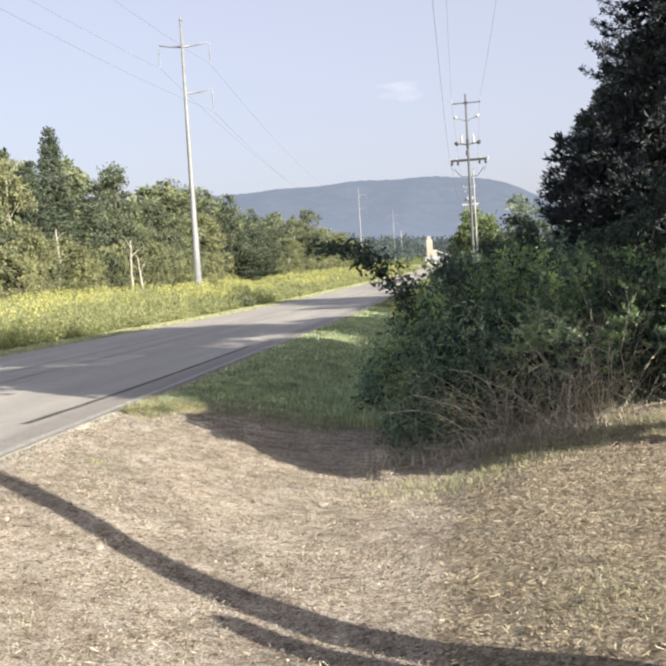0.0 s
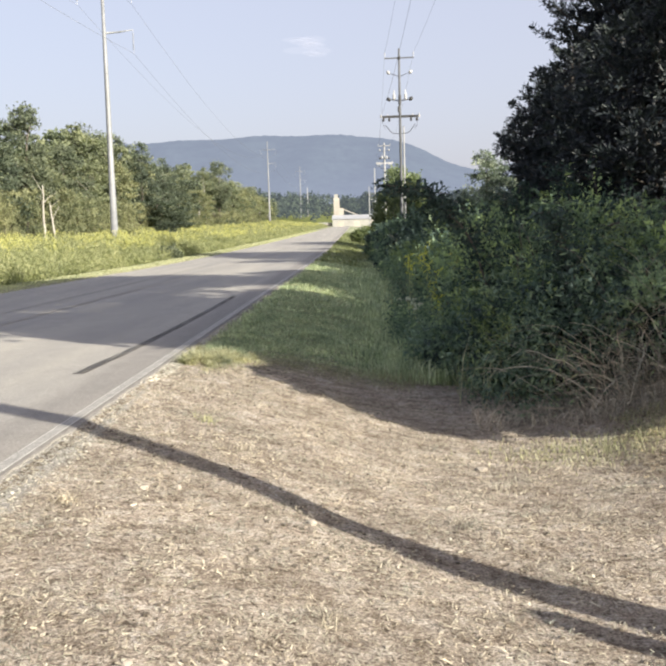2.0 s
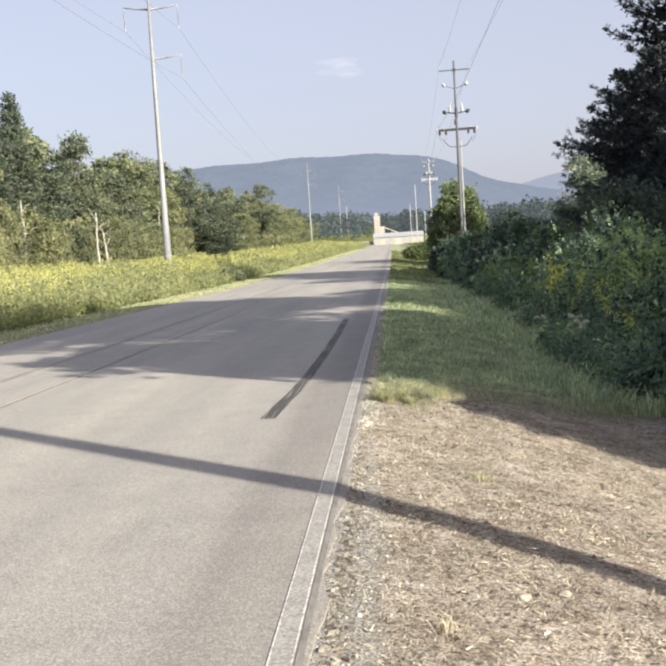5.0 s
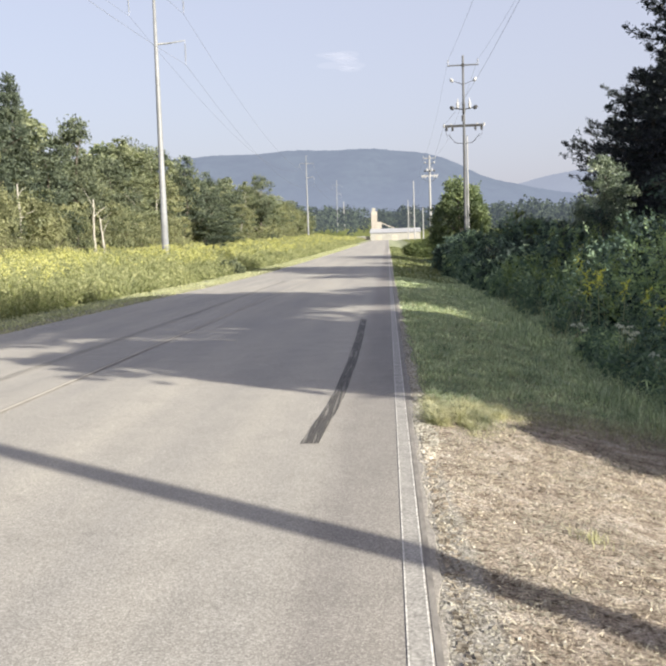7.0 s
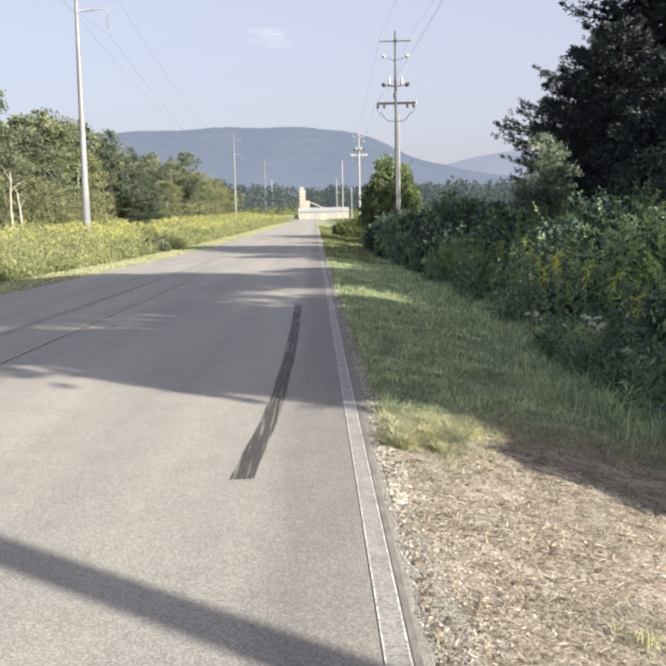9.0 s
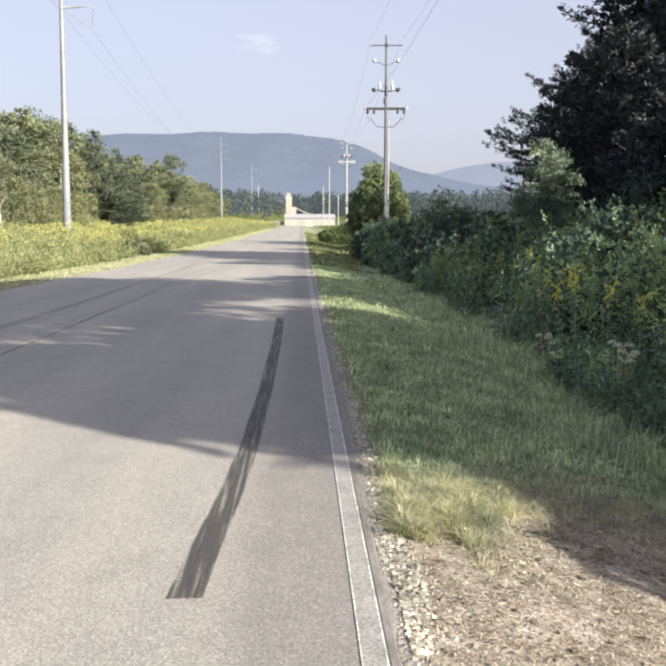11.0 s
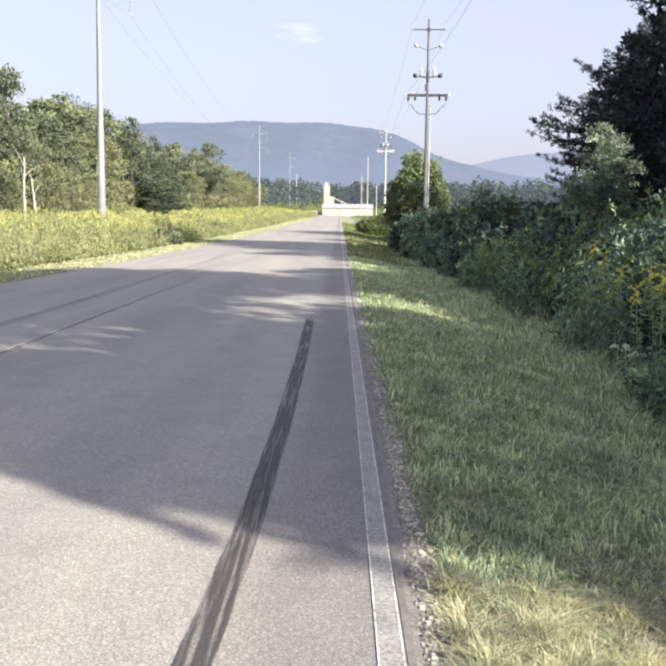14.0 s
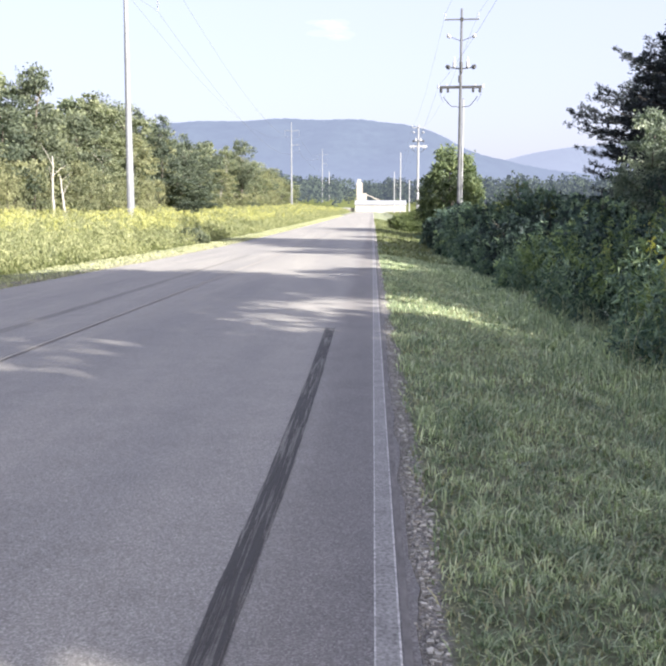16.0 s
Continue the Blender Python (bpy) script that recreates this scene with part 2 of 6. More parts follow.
M["clod"] = leaf_mat("clod", (0.08, 0.0656, 0.0544), (0.16, 0.136, 0.116), (0.32, 0.288, 0.256), 0.0, 0.9)
M["rock"] = plain_mat("rock", (0.225, 0.199, 0.165), (0.345, 0.307, 0.262), 18, 0.9, 0, 0.5)
M["bark"] = plain_mat("bark", (0.072, 0.056, 0.044), (0.176, 0.152, 0.128), 9, 0.9, 0, 0.6, (1, 1, 0.25), 0.02)
M["bark_dark"] = plain_mat("bark_dark", (0.025, 0.02, 0.018), (0.06, 0.052, 0.046), 9, 0.95, 0, 0.6, (1, 1, 0.25), 0.02)
M["bark_pale"] = plain_mat("bark_pale", (0.255, 0.238, 0.212), (0.425, 0.404, 0.365), 7, 0.85, 0, 0.4, (1, 1, 0.4), 0.01)
M["steel"] = plain_mat("steel", (0.166, 0.173, 0.183), (0.218, 0.225, 0.235), 4, 0.6, 0.2, 0.1)
M["pole_wood"] = plain_mat("pole_wood", (0.0632, 0.0668, 0.0729), (0.101, 0.105, 0.112), 12, 0.85, 0, 0.4, (1, 1, 0.08))
M["pole_grey"] = plain_mat("pole_grey", (0.217, 0.22, 0.226), (0.281, 0.284, 0.29), 8, 0.7, 0, 0.2, (1, 1, 0.1))
M["dark_metal"] = plain_mat("dark_metal", (0.03, 0.03, 0.033), (0.06, 0.06, 0.06), 6, 0.6, 0.4)
M["porcelain"] = plain_mat("porcelain", (0.272, 0.28, 0.296), (0.368, 0.376, 0.4), 6, 0.3)
M["bright_glaze"] = plain_mat("bright_glaze", (0.31, 0.31, 0.316), (0.384, 0.384, 0.391), 6, 0.35)
M["wire"] = plain_mat("wire", (0.2, 0.21, 0.24), (0.26, 0.27, 0.3), 6, 0.6, 0.0)
M["wire"].node_tree.nodes["Principled BSDF"].inputs["Alpha"].default_value = 0.3
M["white_wall"] = plain_mat("white_wall", (0.267, 0.263, 0.246), (0.323, 0.319, 0.303), 0.6, 0.6)
M["white_roof"] = plain_mat("white_roof", (0.28, 0.285, 0.295), (0.34, 0.345, 0.355), 0.5, 0.5)
M["concrete"] = plain_mat("concrete", (0.297, 0.272, 0.241), (0.379, 0.352, 0.308), 0.7, 0.8)


def paint_mat(name="road_paint", lo=(0.2, 0.19, 0.17), hi=(0.5, 0.48, 0.44)):
    """White road paint, worn through to the stones."""
    m, nt, nd, b = mat(name)
    n = noise_tex(nt, 55, 6, 0.7)
    n2 = noise_tex(nt, 5, 4, 0.6)
    w = mix(nt, 1.0, ramp(nt, n, ((0.35, lo), (0.6, hi))), ramp(nt, n2, ((0.3, (0.72,) * 3), (0.7, (1.08,) * 3))), "MULTIPLY")
    nt.links.new(w, b.inputs["Base Color"])
    b.inputs["Roughness"].default_value = 0.7
    bump(nt, b, n, 0.4, 0.004)
    return m


def rubber_mat():
    """Tyre rubber smeared thinly, so that the stones show in it."""
    m, nt, nd, b = mat("tyre_rubber")
    n = noise_tex(nt, 22, 5, 0.75, (2.2, 0.04, 1.0))
    f = noise_tex(nt, 90, 4, 0.7)
    c = ramp(nt, f, ((0.3, (0.026, 0.024, 0.023)), (0.7, (0.07, 0.065, 0.06))))
    nt.links.new(c, b.inputs["Base Color"])
    b.inputs["Roughness"].default_value = 0.7
    mr = nd.new("ShaderNodeMapRange")
    mr.inputs[1].default_value, mr.inputs[2].default_value, mr.inputs[3].default_value, mr.inputs[4].default_value = 0.43, 0.55, 0.2, 0.92
    nt.links.new(n, mr.inputs[0])
    nt.links.new(mr.outputs[0], b.inputs["Alpha"])
    return m


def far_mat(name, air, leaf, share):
    """Distant wooded slopes: the trees' colour mixed with a glow that paints the lit haze before them."""
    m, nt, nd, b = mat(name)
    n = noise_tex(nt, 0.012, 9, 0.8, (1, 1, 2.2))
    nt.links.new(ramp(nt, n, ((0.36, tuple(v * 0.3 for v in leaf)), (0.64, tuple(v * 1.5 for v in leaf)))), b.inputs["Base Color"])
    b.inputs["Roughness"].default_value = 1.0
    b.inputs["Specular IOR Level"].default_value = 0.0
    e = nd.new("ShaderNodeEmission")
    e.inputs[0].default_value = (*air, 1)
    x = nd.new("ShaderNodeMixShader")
    # The painted haze takes a larger share towards the foot of the slopes.
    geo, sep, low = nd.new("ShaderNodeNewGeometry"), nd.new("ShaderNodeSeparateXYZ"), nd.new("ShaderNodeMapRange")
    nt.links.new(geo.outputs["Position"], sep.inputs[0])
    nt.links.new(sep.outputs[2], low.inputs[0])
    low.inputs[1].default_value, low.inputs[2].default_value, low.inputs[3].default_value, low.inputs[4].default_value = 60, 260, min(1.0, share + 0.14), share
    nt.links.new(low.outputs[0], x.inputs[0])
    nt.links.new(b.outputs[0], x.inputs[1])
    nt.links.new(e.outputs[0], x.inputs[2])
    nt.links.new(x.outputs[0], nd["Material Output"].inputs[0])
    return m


M["paint"] = paint_mat(lo=(0.15, 0.144, 0.134), hi=(0.36, 0.348, 0.327))
M["paint_rim"] = paint_mat("road_paint_rim", (0.2, 0.194, 0.183), (0.72, 0.7, 0.66))
M["rubber"] = rubber_mat()
M["joint_pale"] = plain_mat("joint_pale", (0.302, 0.281, 0.245), (0.418, 0.389, 0.346), 30, 0.8)
M["joint_dark"] = plain_mat("joint_dark", (0.14, 0.132, 0.119), (0.217, 0.203, 0.185), 30, 0.8, stretch=(1, 0.1, 1))
M["edge_dark"] = plain_mat("edge_dark", (0.116, 0.107, 0.0986), (0.224, 0.211, 0.194), 22, 0.85, stretch=(1, 0.35, 1))
M["rubber_thin"] = rubber_mat()
M["rubber_thin"].node_tree.nodes["Map Range"].inputs[3].default_value = 0.05
M["rubber_thin"].node_tree.nodes["Map Range"].inputs[4].default_value = 0.27
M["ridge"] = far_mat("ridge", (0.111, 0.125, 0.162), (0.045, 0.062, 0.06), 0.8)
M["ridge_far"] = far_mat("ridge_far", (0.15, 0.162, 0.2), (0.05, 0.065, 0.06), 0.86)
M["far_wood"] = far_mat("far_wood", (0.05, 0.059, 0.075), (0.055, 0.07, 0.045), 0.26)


# ---- mesh helpers ----
class Soup:
    """Collects vertices and quads."""

    def __init__(self):
        self.v, self.f, self.n, self.tone = [], [], 0, []

    def add(self, v, f):
        v = np.asarray(v, dtype=np.float32).reshape(-1, 3)
        self.v.append(v)
        self.f.append(np.asarray(f, dtype=np.int32).reshape(-1, 4) + self.n)
        self.n += len(v)
        return self

    def arrays(self):
        return np.concatenate(self.v), np.concatenate(self.f)


def quad_mesh(name, v, f, material, smooth=False):
    me = bpy.data.meshes.new(name)
    v, f = np.ascontiguousarray(v, dtype=np.float32), np.ascontiguousarray(f, dtype=np.int32)
    me.vertices.add(len(v))
    me.vertices.foreach_set("co", v.ravel())
    me.loops.add(f.size)
    me.loops.foreach_set("vertex_index", f.ravel())
    me.polygons.add(len(f))
    me.polygons.foreach_set("loop_start", np.arange(0, f.size, 4, dtype=np.int32))
    me.polygons.foreach_set("use_smooth", np.full(len(f), smooth))
    me.materials.append(material)
    me.update(calc_edges=True)
    return me


def soup_part(name, soup, material, parent=None, label="", smooth=False):
    ob = new(name, quad_mesh(name, *soup.arrays(), material, smooth))
    if soup.tone:
        at = ob.data.attributes.new("tone", "FLOAT", "POINT")
        at.data.foreach_set("value", np.ascontiguousarray(np.concatenate(soup.tone), dtype=np.float32))
    ob.parent = parent
    return tagged(ob, label) if label else ob


def part(name, bm, material, parent=None, label="", smooth=False):
    me = bpy.data.meshes.new(name)
    bm.to_mesh(me)
    bm.free()
    me.materials.append(material)
    if smooth:
        me.polygons.foreach_set("use_smooth", [True] * len(me.polygons))
    ob = new(name, me)
    ob.parent = parent
    return tagged(ob, label) if label else ob


def tube(soup, pts, radii, sides=7):
    pts = np.asarray(pts, dtype=float)
    k = len(pts)
    tang = np.gradient(pts, axis=0)
    tang /= np.linalg.norm(tang, axis=1)[:, None] + 1e-9
    ref = np.where(np.abs(tang[:, 2:3]) > 0.9, np.array([[1.0, 0, 0]]), np.array([[0, 0, 1.0]]))
    a = np.cross(tang, ref)
    a /= np.linalg.norm(a, axis=1)[:, None] + 1e-9
    b = np.cross(tang, a)
    for i in range(1, k):
        if a[i] @ a[i - 1] < 0.2:
            a[i] = a[i - 1] - (a[i - 1] @ tang[i]) * tang[i]
            a[i] /= np.linalg.norm(a[i]) + 1e-9
            b[i] = np.cross(tang[i], a[i])
    ang = np.linspace(0, 2 * np.pi, sides, endpoint=False)
    r = np.asarray(radii, dtype=float)[:, None, None]
    v = pts[:, None, :] + r * (np.cos(ang)[None, :, None] * a[:, None, :] + np.sin(ang)[None, :, None] * b[:, None, :])
    i, j = np.meshgrid(np.arange(k - 1), np.arange(sides), indexing="ij")
    jn = (j + 1) % sides
    f = np.stack([i * sides + j, i * sides + jn, (i + 1) * sides + jn, (i + 1) * sides + j], -1)
    soup.add(v.reshape(-1, 3), f.reshape(-1, 4))
    half = sides // 2
    for end in (0, (k - 1) * sides):
        cap = [(end + q, end + q + 1, end + sides - 2 - q, end + sides - 1 - q) for q in range(half - 1 + sides % 2) if q + 1 < sides - 2 - q + 1]
        soup.f.append(np.array(cap, dtype=np.int32).reshape(-1, 4) + soup.n - k * sides)
    return soup


def box(soup, lo, hi):
    (x0, y0, z0), (x1, y1, z1) = lo, hi
    v = [(x0, y0, z0), (x1, y0, z0), (x1, y1, z0), (x0, y1, z0), (x0, y0, z1), (x1, y0, z1), (x1, y1, z1), (x0, y1, z1)]
    return soup.add(v, [(0, 3, 2, 1), (4, 5, 6, 7), (0, 1, 5, 4), (1, 2, 6, 5), (2, 3, 7, 6), (3, 0, 4, 7)])


def leaves(soup, c, size, rng, width=0.5, lift=0.3, jitter=0.4, tone=None, along=None):
    """A folded lozenge at each point of c, turned at random or pointing along the given ways; tone: how pale each one is."""
    n = len(c)
    if tone is not None:
        soup.tone.append(np.repeat(np.clip(tone, 0, 1), 4))
    d = rng.normal(size=(n, 3)) if along is None else along + rng.normal(size=(n, 3)) * 0.22
    d[:, 2] += lift
    d /= np.linalg.norm(d, axis=1)[:, None]
    s = np.cross(d, rng.normal(size=(n, 3)))
    s /= np.linalg.norm(s, axis=1)[:, None]
    u = np.cross(d, s)
    L = (size * (1 + jitter * rng.uniform(-1, 1, n)))[:, None]
    p0, p2 = c - d * L * 0.5, c + d * L * 0.5
    m = c + u * L * 0.08
    v = np.stack([p0, m - s * L * width * 0.5, p2, m + s * L * width * 0.5], 1)
    return soup.add(v.reshape(-1, 3), np.arange(4 * n).reshape(-1, 4))


def blades(soup, base, height, width, rng, bend=0.45, lean=0.25):
    """Grass blades of two quads, bent over."""
    n = len(base)
    az = rng.uniform(0, 2 * np.pi, n)
    d = np.stack([np.cos(az), np.sin(az), np.zeros(n)], 1)
    s = np.stack([-np.sin(az), np.cos(az), np.zeros(n)], 1)
    h = np.broadcast_to(height, n) * rng.uniform(0.5, 1.25, n)
    w = np.broadcast_to(width, n)[:, None] * rng.uniform(0.7, 1.3, n)[:, None]
    lean_ = rng.uniform(0, lean, n)
    bend_ = rng.uniform(0.1, bend, n)
    up = np.array([0, 0, 1.0])
    mid = base + up * (h * 0.55)[:, None] + d * (h * lean_ * 0.5)[:, None]
    tip = base + up * (h * (1 - 0.4 * bend_))[:, None] + d * (h * (lean_ + bend_))[:, None]
    v = np.stack([base - s * w * 0.5, base + s * w * 0.5, mid + s * w * 0.42, mid - s * w * 0.42, tip + s * w * 0.06, tip - s * w * 0.06], 1)
    o = np.arange(n)[:, None] * 6
    f = np.concatenate([o + np.array([[0, 1, 2, 3]]), o + np.array([[3, 2, 4, 5]])])
    return soup.add(v.reshape(-1, 3), f)


def smooth01(a, b, x):
    t = np.clip((np.asarray(x, dtype=float) - a) / (b - a), 0, 1)
    return t * t * (3 - 2 * t)


# ---- the lie of the land ----
ROAD_L, ROAD_R = -8.2, 0.11


def road_z(y):
    s = np.maximum(0.0, np.asarray(y, dtype=float) - 35)
    return 0.0126 * s * s / (s + 40)


def ripple(x, y):
    return 0.5 * np.sin(x * 1.7 + 0.6 * np.sin(y * 0.9)) * np.sin(y * 1.3 + 0.8) + 0.3 * np.sin(x * 4.1 + y * 2.7) + 0.2 * np.sin(x * 2.3 - y * 5.3 + 1.0)


def ground_z(x, y):
    x, y = np.asarray(x, dtype=float), np.asarray(y, dtype=float)
    near = np.clip(y, -60, 450)
    z = road_z(near) + 0.034 * np.maximum(0, y - 450) * (y < 4000)
    ditch = np.interp(x, [0.13, 1.0, 1.5, 2.0, 2.4, 2.9, 3.5, 4.1, 4.7, 5.4, 7.0, 12.0], [0, -0.10, -0.16, -0.25, -0.34, -0.41, -0.45, -0.45, -0.40, -0.25, -0.05, 0.1])
    z = z + ditch * smooth01(-11.0, -5.6, y) * (1 + 0.35 * smooth01(-5.0, -1.5, y) - 0.2 * smooth01(3, 12, y))
    d = np.maximum(0, ROAD_L - x)
    z = z + 0.03 * np.minimum(d, 60) - 0.12 * smooth01(0.3, 2.0, d) * (1 - smooth01(3.0, 6.0, d)) + 0.006 * np.minimum(d, 30) / 30 * np.maximum(0, near - 60)
    off = smooth01(0.0, 0.6, np.maximum(x - ROAD_R, ROAD_L - x))
    z = z + ripple(x, y) * 0.02 * off
    inside = (x > ROAD_L + 0.02) & (x < ROAD_R - 0.02)
    return np.where(inside, z - 0.08, z - 0.012 * (1 - off))


def make_ground():
    def axis(dense, far):
        return np.unique(np.round(np.concatenate(dense + far), 3))
    xs = axis([np.arange(-12, 14, 0.22), np.arange(-60, 60, 2.0), [ROAD_L, ROAD_L + 0.03, 0.06, 0.09, 0.12, 0.16, 0.2, 0.25, 0.3, 0.36]], [np.linspace(-4500, 4500, 46)])
    ys = axis([np.arange(-12, 30, 0.25), np.arange(-40, 110, 1.0), np.arange(-60, 700, 10.0)], [np.linspace(-4500, 4500, 46)])
    X, Y = np.meshgrid(xs, ys, indexing="ij")
    Z = ground_z(X, Y)
    v = np.stack([X, Y, Z], -1).reshape(-1, 3)
    i, j = np.meshgrid(np.arange(len(xs) - 1), np.arange(len(ys) - 1), indexing="ij")
    w = len(ys)
    f = np.stack([i * w + j, (i + 1) * w + j, (i + 1) * w + j + 1, i * w + j + 1], -1).reshape(-1, 4)
    me = quad_mesh("ground", v, f, M["ground"], True)
    x, y = v[:, 0], v[:, 1]
    right = smooth01(-0.03, 0.0, x - ROAD_R)
    left = smooth01(0.0, 0.05, ROAD_L - x) * (1 - smooth01(0.5, 0.8, ROAD_L - x))
    straw = 0.5 * left + right * (1 - smooth01(-0.4, 0.5, y - 1.2 - 1.0 * smooth01(0.55, 1.2, x) - 0.2 * np.clip(x - 1.2, 0, 2.5))) * (1 - smooth01(6.5, 9, x))
    litter = smooth01(4.45, 4.95, x - 0.05 * (y + 5)) * (1 - smooth01(7.5, 9, x)) * smooth01(-9, -7.5, y) * (1 - smooth01(-1.5, -0.3, y))
    gravel = right * (1 - smooth01(0.04, 0.22 + 0.25 * (1 - smooth01(-4.0, 0.0, y)), x - ROAD_R))
    grass = np.maximum(right * (1 - smooth01(5, 8, x)), smooth01(0, 0.2, ROAD_L - x) * (1 - smooth01(1.6, 2.6, ROAD_L - x)))
    for name, val in (("straw", straw), ("litter", litter), ("gravel", gravel), ("grass", grass)):
        at = me.attributes.new(name, "FLOAT", "POINT")
        at.data.foreach_set("value", np.ascontiguousarray(val, dtype=np.float32))
    return tagged(new("ground", me), "rolling verge ground with straw, grass and soil", "ground", kind="structure")


def strip(soup, x0, x1, ys, lift, wob=None):
    """A band along the road between x0 and x1, lying lift above it."""
    ys = np.asarray(ys, dtype=float)
    w = np.zeros(len(ys)) if wob is None else wob
    z = road_z(ys) + lift
    v = np.concatenate([np.stack([np.full(len(ys), x0) + w, ys, z], 1), np.stack([np.full(len(ys), x1) + w, ys, z], 1)])
    n = len(ys)
    k = np.arange(n - 1)
    return soup.add(v, np.stack([k, n + k, n + k + 1, k + 1], 1))


def make_road():
    ys = np.unique(np.concatenate([np.arange(-60, -12, 1.0), np.arange(-12, 20, 0.12), np.arange(20, 60, 1.0), np.arange(60, 446, 5.0)]))
    rng = np.random.default_rng(3)
    s = Soup()
    wr = 0.02 * np.convolve(rng.normal(size=len(ys) + 2), np.ones(3) / 3, "valid")
    xs = np.array([ROAD_L - 0.1, ROAD_L, -6.1, -4.1, -2.0, ROAD_R - 0.03, ROAD_R, ROAD_R + 0.03])
    zz = np.array([-0.12, 0.0, 0.006, 0.01, 0.006, 0.0, -0.004, -0.09])
    X = xs[:, None] + np.where(np.isin(np.arange(len(xs)), (0, 1, 6, 7)), 1.0, 0.0)[:, None] * wr[None, :]
    Z = zz[:, None] * np.array([1.0, 1, 0, 0, 0, 1, 1, 1])[:, None] + road_z(ys)[None, :]
    v = np.stack([X, np.broadcast_to(ys, X.shape), Z], -1).reshape(-1, 3)
    n = len(ys)
    i, j = np.meshgrid(np.arange(len(xs) - 1), np.arange(n - 1), indexing="ij")
    s.add(v, np.stack([i * n + j, (i + 1) * n + j, (i + 1) * n + j + 1, i * n + j + 1], -1).reshape(-1, 4))
    return tagged(soup_part("road", s, M["asphalt"]), "sun-bleached grey asphalt two-lane road", "road", kind="structure")


make_ground()
make_road()
yl = np.concatenate([np.arange(-60, 40, 0.5), np.arange(40, 446, 4.0)])
edge_line = tagged(soup_part("edge_line", strip(Soup(), -0.05, 0.05, yl, 0.003), M["paint"]), "worn white edge line painted on the asphalt", "road marking", kind="structure")
for x0, x1 in ((-0.05, -0.043), (0.042, 0.05)):
    soup_part("rim", strip(Soup(), x0, x1, yl, 0.0042), M["paint_rim"], edge_line)


tagged(soup_part("pavement_edge", strip(Soup(), 0.058, ROAD_R - 0.022, yl, 0.0025), M["edge_dark"]), "dark weathered asphalt edge beside the line", "road", kind="structure")


def make_skid():
    s = Soup()
    ys = np.linspace(0.0, 13.0, 40)
    mid = np.interp(ys, [0, 0.78, 1.5, 2.7, 5.3, 9.0, 13.0], [-0.765, -0.732, -0.69, -0.652, -0.622, -0.625, -0.66])
    half = np.interp(ys, [0, 0.9, 2, 13], [0.076, 0.072, 0.069, 0.069]) + 0.003 * np.sin(ys * 9)
    a = np.linspace(-1, 1, 9)
    v = np.stack([mid[None] + a[:, None] * half[None], np.broadcast_to(ys, (9, 40)), np.full((9, 40), 0.005)], -1)
    i, j = np.meshgrid(np.arange(8), np.arange(39), indexing="ij")
    s.add(v.reshape(-1, 3), np.stack([i * 40 + j, (i + 1) * 40 + j, (i + 1) * 40 + j + 1, i * 40 + j + 1], -1).reshape(-1, 4))
    return tagged(soup_part("skid_mark", s, M["rubber"]), "black tyre skid mark with tread ribs on asphalt", "skid mark", kind="structure")


make_skid()
tagged(soup_part("pavement_joint", strip(Soup(), -4.14, -4.085, np.arange(-60, 445, 2.5), 0.012), M["joint_pale"]), "pale lengthwise pavement joint in the middle of the road", "road joint", kind="structure")
tagged(soup_part("pavement_joint", strip(Soup(), -4.16, -4.14, np.arange(-60, 445, 2.5), 0.0125), M["joint_dark"]), "dark sealed lengthwise crack beside the joint", "road joint", kind="structure")
tagged(soup_part("tyre_track", strip(Soup(), -5.3, -5.12, np.arange(4, 40, 1.0), 0.011, 0.08 * np.sin(np.arange(4, 40, 1.0) * 0.12)), M["rubber_thin"]), "faint dark tyre track on the far lane", "skid mark", kind="structure")


